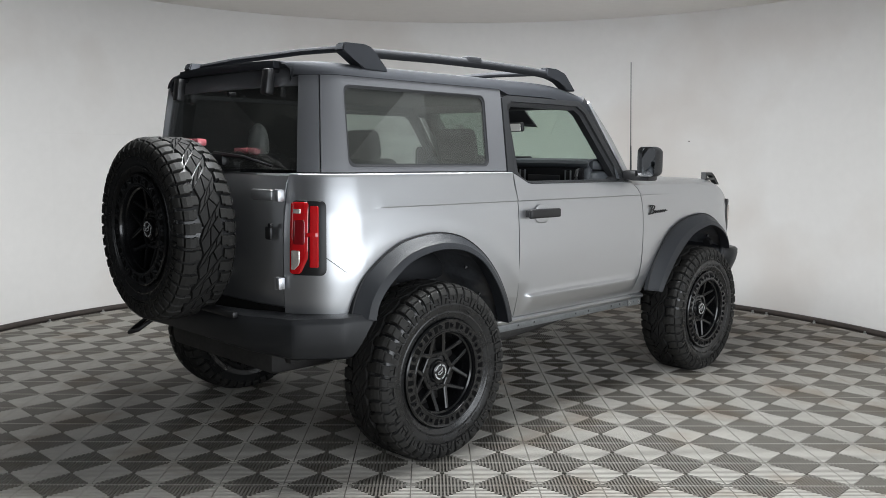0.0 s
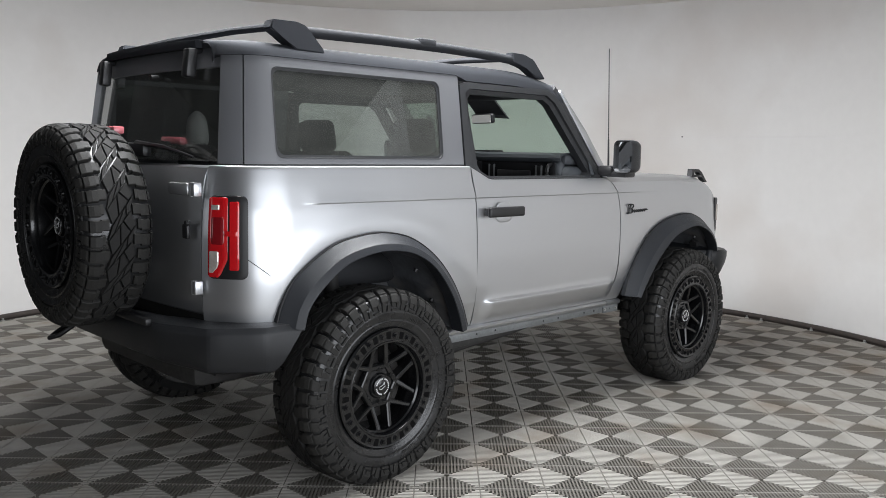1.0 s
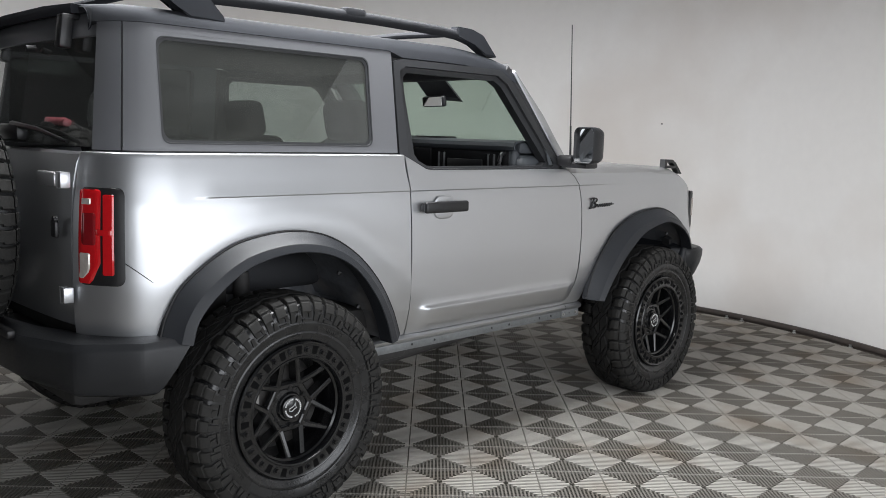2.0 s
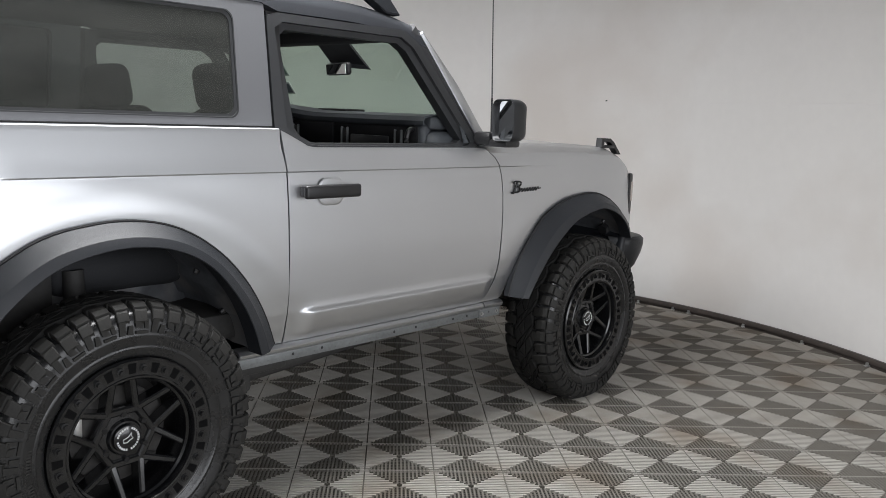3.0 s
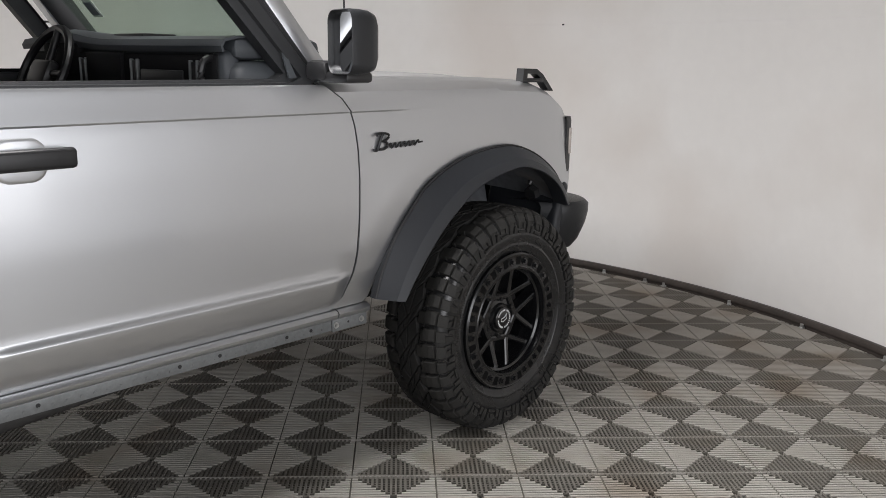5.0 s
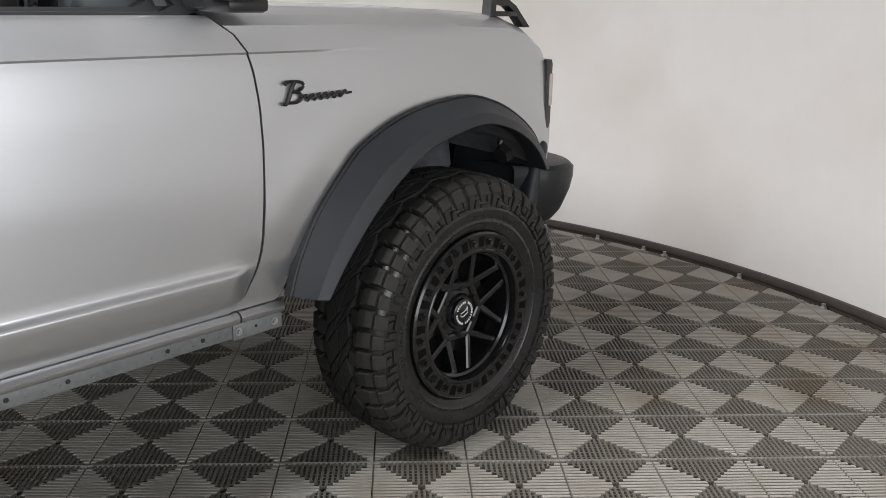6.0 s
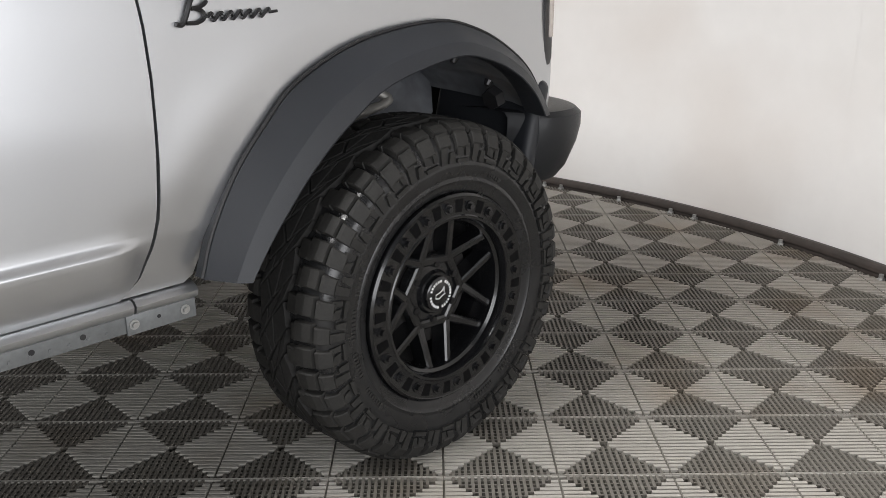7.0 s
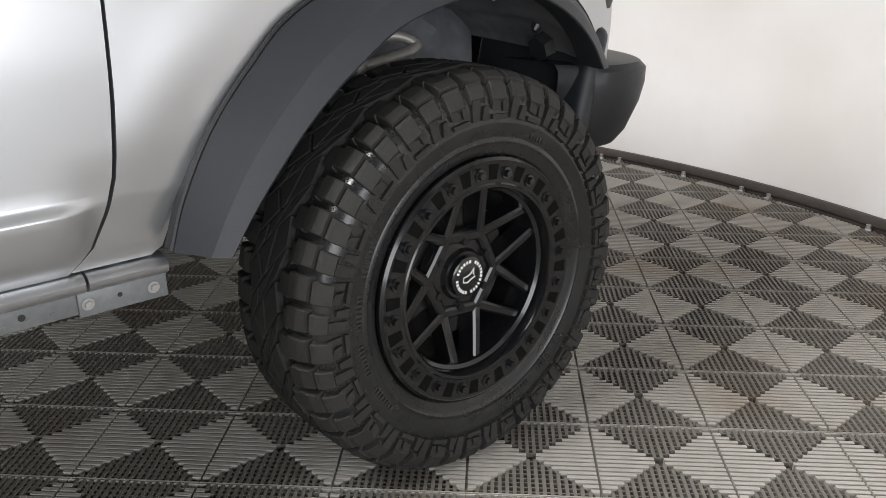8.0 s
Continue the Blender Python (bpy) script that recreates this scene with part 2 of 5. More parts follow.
def tube(bm, pts, r, seg=8, flat=1.0):
    """A round or flattened bar along points."""
    rings = []
    pts = [Vector(p) for p in pts]
    for i, p in enumerate(pts):
        d = (pts[min(i + 1, len(pts) - 1)] - pts[max(i - 1, 0)]).normalized()
        side = d.cross(Vector((0, 0, 1)))
        side = side.normalized() if side.length > 1e-3 else Vector((1, 0, 0))
        up = side.cross(d)
        rr = r[i] if isinstance(r, (list, tuple)) else r
        rings.append([bm.verts.new(p + rr * (math.cos(a) * side + flat * math.sin(a) * up)) for a in (2 * math.pi * k / seg for k in range(seg))])
    for a, b in zip(rings, rings[1:]):
        for k in range(seg):
            bm.faces.new((a[k], a[(k + 1) % seg], b[(k + 1) % seg], b[k]))
    bm.faces.new(rings[0])
    bm.faces.new(rings[-1][::-1])


def lathe(bm, prof, seg=64, close=False):
    """Turns points (radius, y) round the y axis."""
    rings = []
    for k in range(seg):
        a = 2 * math.pi * k / seg
        rings.append([bm.verts.new((r * math.cos(a), y, r * math.sin(a))) for r, y in prof])
    n = len(prof)
    for k in range(seg):
        a, b = rings[k], rings[(k + 1) % seg]
        for i in range(n if close else n - 1):
            j = (i + 1) % n
            bm.faces.new((a[i], a[j], b[j], b[i]))


def prism(bm, pts, d):
    """A closed outline of points, pushed out by the vector d."""
    a = [bm.verts.new(p) for p in pts]
    b = [bm.verts.new(Vector(p) + Vector(d)) for p in pts]
    bm.faces.new(a)
    bm.faces.new(b[::-1])
    for i in range(len(a)):
        j = (i + 1) % len(a)
        bm.faces.new((a[i], b[i], b[j], a[j]))


def interp(x, table):
    return float(np.interp(x, [p[0] for p in table], [p[1] for p in table]))


def smooth_curve(pts, n):
    """Points along a Catmull-Rom curve, evenly spaced by parameter."""
    P = [np.array(p, float) for p in pts]
    P = [2 * P[0] - P[1]] + P + [2 * P[-1] - P[-2]]
    out = []
    for k in range(n + 1):
        u = k / n * (len(P) - 3)
        i = min(int(u), len(P) - 4)
        t = u - i
        a, b, c, d = P[i:i + 4]
        out.append(0.5 * (2 * b + (c - a) * t + (2 * a - 5 * b + 4 * c - d) * t * t + (3 * b - a - 3 * c + d) * t ** 3))
    return out


def rounded_rect(x0, x1, z0, z1, r, n=5):
    out = []
    for cx, cz, a0 in ((x1 - r, z1 - r, 0), (x0 + r, z1 - r, 90), (x0 + r, z0 + r, 180), (x1 - r, z0 + r, 270)):
        for k in range(n + 1):
            a = radians(a0 + 90 * k / n)
            out.append((cx + r * math.cos(a), cz + r * math.sin(a)))
    return out


def bm_new():
    return bmesh.new()


# ---- the booth ----
SLAB = -0.018
A0, A1 = -62.0, 123.0                        # the stretch of the round wall; the rest is the way in
bm = bm_new()
N = 178
ring = lambda r, z: [(CX + r * math.cos(radians(A0 + (A1 - A0) * k / N)), CY + r * math.sin(radians(A0 + (A1 - A0) * k / N)), z) for k in range(N + 1)]
quadgrid(bm, [ring(RAD + 0.016, SLAB), ring(RAD + 0.016, TOP), ring(RAD + 0.12, TOP), ring(RAD + 0.12, SLAB)])
wall = part("wall_round", bm, "wall", smooth=20)
tagged(wall, "curved white panel wall of the photo booth", "wall", kind="structure")
# curved panels, two rows, with hairline joints
JOINTS = [A0] + [-36.8 + 20.43 * k for k in range(8)] + [A1]
for a0, a1 in zip(JOINTS, JOINTS[1:]):
    for z0, z1 in ((SLAB, 1.6163), (1.6167, TOP)):
        bm = bm_new()
        rows = []
        for k in range(17):
            a = radians(a0 + 0.004 + (a1 - a0 - 0.008) * k / 16)
            rows.append([(CX + r * math.cos(a), CY + r * math.sin(a), z) for r, z in ((RAD + 0.015, z0), (RAD, z0), (RAD, z1), (RAD + 0.015, z1))])
        quadgrid(bm, rows)
        part("wall_panel", bm, "wall", wall, smooth=20)
# a small scuff beside the seam
bm = bm_new()
rbox(bm, (CX + (RAD - 0.002) * math.cos(radians(7.0)), CY + (RAD - 0.002) * math.sin(radians(7.0)), 1.614), (0.004, 0.016, 0.010), 0.001, Matrix.Rotation(radians(7), 4, "Z"))
part("wall_scuff", bm, "trim", wall, "small dark nick in the panel", 0)
# outer walls that close the way in
P0 = ring(RAD, 0)[0]
P1 = ring(RAD, 0)[-1]
for name, mat, line, label in (("wall_hall", "dark", [P1, (-2.2, 5.0, 0), (-7.0, 5.0, 0), (-7.0, -4.4, 0)], "dark wall of the hall beyond the way in"),
                               ("wall_outer", "wall", [(-7.0, -4.4, 0), (-7.0, -7.2, 0), (4.8, -7.2, 0), P0], "plain white wall around the way in")):
    bm = bm_new()
    quadgrid(bm, [[(x, y, SLAB) for x, y, _ in line], [(x, y, TOP) for x, y, _ in line]])
    thicken(bm, 0.1)
    outer = part(name, bm, mat, smooth=0)
    tagged(outer, label, "wall", kind="structure")
bm = bm_new()
rbox(bm, (-0.8, -1.1, TOP + 0.05), (13.4, 13.0, 0.1), 0)
tagged(part("ceiling_hall", bm, "dark", smooth=0), "dark ceiling of the hall", "ceiling", kind="structure")
bm = bm_new()
rows = []
for k in range(73):
    a = radians(A0 - 4 + (A1 - A0 + 8) * k / 72)
    rows.append([(CX + r * math.cos(a), CY + r * math.sin(a), z) for r, z in ((RAD + 0.10, TOP - 0.004), (RAD + 0.10, TOP - 0.02), (2.3, TOP - 0.02), (2.3, TOP - 0.004))])
quadgrid(bm, rows)
tagged(part("ceiling_booth", bm, "ceil", smooth=0), "off-white curved ceiling along the booth's wall", "ceiling", kind="structure")
bm = bm_new()
rbox(bm, (-0.8, -1.1, SLAB - 0.05), (13.4, 13.0, 0.1), 0)
floor = part("floor", bm, "slab", smooth=0)
tagged(floor, "grey ribbed interlocking plastic tile floor", "floor", kind="structure")

# dark strip along the foot of the wall
bm = bm_new()
for r0, r1, z0, z1 in ((RAD - 0.030, RAD + 0.003, 0.008, 0.042), (RAD - 0.016, RAD + 0.003, SLAB, 0.008)):
    prof = [(r1, z0), (r0, z0), (r0 - 0.0, z1 - 0.012), (r0 + 0.010, z1), (r1, z1)]
    quadgrid(bm, [ring(r, z) for r, z in prof])
base = part("baseboard", bm, "base", smooth=40)
tagged(base, "dark brown strip along the foot of the wall", "baseboard", kind="structure")

# small clamps on the slab at the wall's foot
def clamp():
    bm = bm_new()
    rbox(bm, (0, 0, 0.012), (0.035, 0.024, 0.022), 0.004)
    rod(bm, (0, 0, 0.02), (0, 0, 0.038), 0.010, seg=6)
    return part("floor_clamp", bm, "steel")


first = None
for i, a in enumerate((-29, -21, -13.5, -6.3, -4.2, 0.5, 6.0, 7.6, 14, 22, 30, 100, 108, 116)):
    c, s = math.cos(radians(a)), math.sin(radians(a))
    m = pose(CX + (RAD - 0.055) * c, CY + (RAD - 0.055) * s, SLAB, 0, 0, a + 17 * (i % 3))
    if not first:
        first = clamp()
        tagged(first, "small zinc floor clamp with a bolt", "clamp", "clamps at the wall's foot")
        first.matrix_basis = m
    else:
        copy_thing(first, m)


# ---- the car ----
car = new("car")
tagged(car, "silver two-door off-road car with black wheels and grey hardtop", "car")


def shell(z, top=1.365):
    """How far the side lies inside its widest line at a height."""
    lean = 0.0205 + 0.20 * (top - 0.010 - 1.26)
    return interp(z, ((0.56, 0.050), (0.58, 0.040), (0.60, 0.026), (0.62, 0.015), (0.64, 0.007), (0.66, 0.000), (0.675, -0.004), (0.688, -0.007), (0.692, -0.0065), (0.706, 0.004), (0.712, 0.0052), (0.735, 0.005), (0.77, 0.004), (0.92, 0.000),
                      (1.10, 0.004), (1.19, 0.0105), (1.212, 0.0137), (1.2145, 0.0140), (1.2195, 0.0112), (1.223, 0.0120), (1.26, 0.0205), (top - 0.010, lean), (top - 0.004, lean + 0.0025), (top - 0.001, lean + 0.007), (top, lean + 0.030)))


def flat_shell(z, top=1.365):
    """The same without the low crease, for the panels round the wheels."""
    return shell(z, top) if z > 0.78 else interp(z, ((0.56, 0.050), (0.62, 0.030), (0.70, 0.012), (0.78, 0.004)))


WIDE = 0.885


def plan(p, d, sgn):
    """A point of the outline seen from above: p > -0.42 is x along the side, below that the turn round the rear corner in radians."""
    if p >= -0.42:
        inset = 0.055 * max(0.0, (p - 2.72) / 0.40) ** 2
        return Vector((p, sgn * (WIDE - d - inset), 0))
    a = (-0.42 - p)
    return Vector((-0.42 - (0.28 - d) * math.sin(a), sgn * (0.60 + (0.285 - d) * math.cos(a)), 0))


REAR_ARCH = ((-0.50, 0.74), (-0.47, 0.83), (-0.40, 0.93), (-0.235, 1.037), (-0.08, 1.075), (0.07, 1.08), (0.22, 1.045), (0.36, 0.96), (0.47, 0.845), (0.545, 0.72), (0.59, 0.60))
REAR_LIP = ((-0.41, 0.72), (-0.385, 0.80), (-0.315, 0.88), (-0.20, 0.962), (-0.06, 1.002), (0.067, 1.006), (0.19, 0.980), (0.302, 0.915), (0.40, 0.80), (0.458, 0.69), (0.49, 0.59))
FRONT_ARCH = ((1.942, 0.600), (1.972, 0.685), (2.03, 0.79), (2.105, 0.88), (2.20, 0.967), (2.376, 1.040), (2.60, 1.068), (2.74, 1.042), (2.87, 0.985), (2.98, 0.912), (3.075, 0.80))
FRONT_LIP = ((2.018, 0.590), (2.064, 0.655), (2.115, 0.717), (2.19, 0.798), (2.28, 0.872), (2.40, 0.945), (2.60, 0.990), (2.72, 0.973), (2.83, 0.928), (2.92, 0.868), (2.99, 0.80))


def over_arch(x, arch, off=0.0):
    """Height of an arch's edge above x, or None beside it."""
    c = smooth_curve(arch, 60)
    xs = [q[0] for q in c]
    if x <= xs[0] or x >= xs[-1]:
        return None
    return float(np.interp(x, xs, [q[1] for q in c])) - off


LEVELS = [0.56, 0.58, 0.60, 0.62, 0.64, 0.66, 0.675, 0.688, 0.692, 0.699, 0.706, 0.712, 0.735, 0.77, 0.79, 0.82, 0.85, 0.88, 0.91, 0.94, 0.97, 1.0, 1.03, 1.06, 1.09, 1.12, 1.15, 1.17, 1.19, 1.205, 1.212, 1.2145, 1.2195, 1.223, 1.24, 1.26, 1.28, 1.30]
REAR_SEAM = ((0.56, 0.668), (0.70, 0.668), (1.04, 0.665), (1.14, 0.662), (1.22, 0.661), (1.25, 0.659), (1.30, 0.650), (1.335, 0.648), (1.372, 0.652))
FRONT_SEAM = ((0.56, 1.775), (0.58, 1.797), (0.62, 1.833), (0.68, 1.860), (0.74, 1.876), (0.86, 1.886), (1.00, 1.890), (1.10, 1.886), (1.17, 1.877), (1.22, 1.864), (1.26, 1.835), (1.30, 1.775), (1.365, 1.70))


def blister(x, z, cx, cz, r, dx=1.0):
    """The raised band of sheet metal round a wheel opening."""
    q = math.hypot((x - cx) * dx, z - cz)
    return 0.008 * math.exp(-((q - r) / 0.055) ** 2) * max(0.0, min(1.0, (z - 0.60) / 0.25))


def inward(co):
    """The way into the car from a point of its side."""
    sg = 1 if co.y > 0 else -1
    if co.x < -0.42:
        return (Vector((-0.42, sg * 0.60, co.z)) - co).normalized()
    return Vector((0, -sg, 0))


def quarter(sgn):
    bm = bm_new()
    top = 1.372
    zs = [z for z in LEVELS] + [top - 0.04, top - 0.03, top - 0.02, top - 0.010, top - 0.004, top - 0.001, top]
    ps = [-0.42 - radians(78) * k / 14 for k in range(14, 0, -1)] + list(np.linspace(-0.42, 0.60, 76))
    rows = []
    for p in ps:
        col = []
        for z in zs:
            pp = p
            if p > 0.40:
                pp = 0.40 + (p - 0.40) / 0.20 * (interp(z, REAR_SEAM) - 0.006 - 0.40)
            lo = over_arch(pp, REAR_ARCH, 0.02) if p >= -0.42 else None
            if lo is None:
                lo = 0.72 if pp < 0 else 0.582
            zz = max(z, lo)
            d = flat_shell(zz, top)
            if pp < -0.27 and 1.19 < zz < 1.30:
                f = min(1.0, (-0.27 - pp) / 0.08)
                d += f * (interp(zz, ((1.19, flat_shell(1.19)), (1.30, flat_shell(1.30, top)))) - d)
            xt = pp if p >= -0.42 else -0.42 - 0.28 * math.sin(-0.42 - p)
            d -= blister(xt, zz, 0.04, 0.42, 0.705, 0.98) * min(1.0, max(0.0, (xt + 0.63) / 0.26))
            v = plan(pp, d, sgn)
            col.append((v.x, v.y, zz))
        rows.append(col)
    quadgrid(bm, rows)
    thicken(bm, 0.02, inward)
    q = part("quarter_panel", bm, "paint", car, smooth=24)
    bm = bm_new()
    pts = []
    for k in range(7):
        x, z = -0.600 + 0.135 * k / 6, 1.015 - 0.115 * k / 6
        v = plan(x if x >= -0.42 else -0.42 - math.asin((-0.42 - x) / 0.28), flat_shell(z, top) - 0.0006, sgn)
        pts.append((v.x, v.y, z))
    tube(bm, pts, 0.0018, 6)
    part("panel_seam", bm, "seal", q, "thin dark seam")
    return q


def door_skin(sgn):
    bm = bm_new()
    zs = sorted(LEVELS[1:] + [1.2935, 1.2975, 1.3005, 1.302])
    rows = []
    for k in range(49):
        u = k / 48
        col = []
        for z in zs:
            a, b = interp(z, REAR_SEAM), interp(z, FRONT_SEAM) - 0.006
            x = a + (b - a) * u
            top = interp(x, ((0.60, 1.370), (0.655, 1.364), (0.73, 1.328), (0.765, 1.310), (0.80, 1.304), (1.9, 1.302)))
            zz = z if z < 1.25 else 1.25 + (z - 1.25) / 0.052 * (top - 1.25)
            x = x if z < 1.25 else max(x, interp(zz, REAR_SEAM))
            d = shell(zz, max(top, 1.302) + 0.004)
            # the crease runs out before the door's ends
            if zz < 0.77:
                f = min(1, max(0, (x - 0.715) / 0.06)) * min(1, max(0, (1.850 - x) / 0.07))
                f = f * f * (3 - 2 * f)
                d = f * d + (1 - f) * flat_shell(zz)
            v = plan(x, d, sgn)
            col.append((v.x, v.y, zz))
        rows.append(col)
    quadgrid(bm, rows)
    thicken(bm, 0.05, inward)
    return part("door", bm, "paint", car, smooth=32)


def fender(sgn):
    bm = bm_new()
    zs = LEVELS + [1.305, 1.31, 1.315, 1.32]
    rows = []
    for k in range(71):
        u = k / 70
        col = []
        for z in zs:
            a = interp(z, FRONT_SEAM)
            x = a + (3.115 - a) * u
            top = interp(x, ((1.7, 1.322), (2.6, 1.312), (2.86, 1.300), (2.96, 1.275), (3.05, 1.225), (3.115, 1.150)))
            zz = 0.56 + (z - 0.56) / 0.76 * (top - 0.56) if x > 2.6 else min(z, top)
            lo = over_arch(x, FRONT_ARCH, 0.02)
            if lo is None:
                lo = 0.582 if x < 2.5 else 0.80
            zz = max(zz, lo)
            near = max(0.0, (zz - (top - 0.05)) / 0.05)
            d = flat_shell(min(zz, 1.26))
            if 1.19 < zz < 1.26:
                f = min(1.0, max(0.0, (x - 1.95) / 0.40))
                d += f * (interp(zz, ((1.19, flat_shell(1.19)), (1.26, flat_shell(1.26)))) - d)
            d += 0.075 * near ** 2 - blister(x, zz, 2.55, 0.40, 0.74, 0.98) * 0.6
            v = plan(x, d, sgn)
            col.append((v.x, v.y, zz))
        rows.append(col)
    quadgrid(bm, rows)
    thicken(bm, 0.02, inward)
    return part("fender", bm, "paint", car, smooth=24)


def flare(arch, lip, sgn):
    """A wide plastic arch: a sloping upper face, a crease, an upright outer face and a turned-in edge."""
    n = 48
    oc, lc = smooth_curve(arch, n), smooth_curve(lip, n)
    bm = bm_new()
    rows = []
    for (xo, zo), (xl, zl) in zip(oc, lc):
        inset = 0.055 * max(0.0, (xo - 2.72) / 0.40) ** 2
        row = []
        for f, y in ((0.0, 0.868), (0.0, 0.897), (0.02, 0.902), (0.30, 0.927), (0.54, 0.949), (0.565, 0.952), (0.59, 0.9535), (0.95, 0.966), (0.985, 0.964), (1.0, 0.956), (1.0, 0.938)):
            row.append((xo + (xl - xo) * f, sgn * (y - inset), zo + (zl - zo) * f))
        cx = 0.03 if xo < 1.2 else 2.54
        row.append((xl + (cx - xl) * 0.02, sgn * (0.900 - inset), zl - (0.42 - zl) * 0.02))
        rows.append(row)
    quadgrid(bm, rows)
    thicken(bm, -0.006)
    fl = part("wheel_flare", bm, "flare", car, "wide dark grey plastic wheel arch flare", 18)
    # thin black tube that draws the dark of the gap beside the body
    bm = bm_new()
    tube(bm, [(x, sgn * (0.8965 - 0.055 * max(0.0, (x - 2.72) / 0.40) ** 2), z + 0.002) for x, z in oc], 0.0045, 6)
    part("flare_gap_line", bm, "seal", fl, "black line drawn for the dark gap along the body")
    return fl


def well(cx, lip, sgn):
    """The dark liner inside a wheel opening: a moulded sheet with folds and pressed ribs."""
    bm = bm_new()
    c = smooth_curve(lip, 60)
    rows = []
    for k, (x, z) in enumerate(c):
        row = []
        for y in np.linspace(0.90, 0.46, 12):
            g = 1.03 + interp(k, ((16, 0.09), (30, 0.03))) * noise.noise(Vector((x * 5.0, y * 6.0, 3.0 * z + cx))) * min(1.0, (0.90 - y) / 0.12)
            g += (0.035 if cx < 1 else 0.012) * (1 if (k // 6) % 2 else 0) * min(1.0, (0.90 - y) / 0.10)
            row.append((cx + (x - cx) * g, sgn * y, 0.42 + (z - 0.42) * g + 0.06 * (0.88 - y)))
        for g in (0.92, 0.82, 0.70, 0.55, 0.40, 0.2):
            q = Vector((cx + (x - cx) * g, 0, 0.42 + (z - 0.42) * g))
            row.append((q.x, sgn * (0.50 + 0.06 * noise.noise(q * 7.0)), q.z))
        row.append((cx, sgn * 0.46, 0.45))
        rows.append(row)
    quadgrid(bm, rows)
    bmesh.ops.remove_doubles(bm, verts=bm.verts[:], dist=1e-5)
    lin = part("wheel_liner", bm, "liner", car, "dirty black wheel well liner", 40)
    for k in (20, 33, 44, 52):
        x, z = c[k]
        bm = bm_new()
        v = Vector((cx + (x - cx) * 1.0, sgn * 0.80, 0.42 + (z - 0.42) * 1.01))
        rod(bm, v, v + Vector(((cx - x), 0, 0.42 - z)).normalized() * 0.014, 0.013, 0.008, 10)
        part("liner_clip", bm, "trim", lin)
    if cx > 1:
        bm = bm_new()
        rod(bm, (2.952, sgn * 0.775, 0.845), (2.925, sgn * 0.775, 0.835), 0.034, 0.030, 6)
        part("liner_cap", bm, "seal", lin, "black six-sided cap in the liner")
    return lin


def sill(sgn):
    bm = bm_new()
    prof = ((0.80, 0.580), (0.840, 0.579), (0.853, 0.574), (0.860, 0.565), (0.857, 0.553), (0.846, 0.545), (0.80, 0.542))
    quadgrid(bm, [[(x, sgn * y, z) for y, z in prof] for x in np.linspace(0.47, 1.812, 28)])
    thicken(bm, -0.01)
    s = part("sill", bm, "paint", car, "silver painted sill", 50)
    bm = bm_new()
    quadgrid(bm, [[(x, sgn * y, z) for y, z in prof] for x in np.linspace(1.817, 1.95, 5)])
    thicken(bm, -0.01)
    part("sill_end", bm, "paint", s, "silver sill end under the fender", 50)
    bm = bm_new()
    rbox(bm, (1.13, sgn * 0.835, 0.527), (1.34, 0.006, 0.040), 0.001)
    for x in np.arange(0.50, 1.79, 0.036):
        rod(bm, (x, sgn * 0.836, 0.520), (x, sgn * 0.8392, 0.520), 0.0045, 0.003, seg=8)
    part("sill_flange", bm, "flange", s, "grey weld flange with spot welds under the sill")
    bm = bm_new()
    rbox(bm, (1.875, sgn * 0.839, 0.524), (0.150, 0.007, 0.044), 0.002)
    part("flange_plate", bm, "flange", s, "bolted zinc plate at the sill's end")
    for x in (0.72, 0.86, 1.25, 1.38, 1.62, 1.715):
        bm = bm_new()
        rod(bm, (x, sgn * 0.830, 0.527), (x, sgn * 0.8388, 0.527), 0.006, seg=10)
        part("flange_hole", bm, "seal", s)
    for x in (1.815, 1.925):
        bm = bm_new()
        rod(bm, (x, sgn * 0.840, 0.524), (x, sgn * 0.8445, 0.524), 0.0105, seg=16)
        rod(bm, (x, sgn * 0.842, 0.524), (x, sgn * 0.851, 0.524), 0.0065, seg=6)
        part("flange_bolt", bm, "steel", s)
    bm = bm_new()
    rod(bm, (1.868, sgn * 0.838, 0.526), (1.868, sgn * 0.8435, 0.526), 0.006, 0.004, seg=8)
    part("flange_hole", bm, "seal", s)
    return s


def hard_y(z):
    """Half-width of the hardtop at a height."""
    return interp(z, ((1.37, 0.797), (1.404, 0.793), (1.76, 0.750), (1.79, 0.746), (1.815, 0.742), (1.835, 0.734), (1.855, 0.715), (1.868, 0.685), (1.876, 0.64)))


def hard_point(p, z, sgn, out=0.0):
    v = plan(p, WIDE - hard_y(z) - out, sgn)
    if p < -0.42:
        a = -0.42 - p
        v.x = -0.42 - (0.205 - 0.06 * (z - 1.37) / 0.5 + out) * math.sin(a)
        v.y = sgn * (hard_y(z) + out - 0.195 * (1 - math.cos(a)))
    return (v.x, v.y, z)


WX0, WX1, WZ0, WZ1 = -0.432, 0.512, 1.402, 1.772


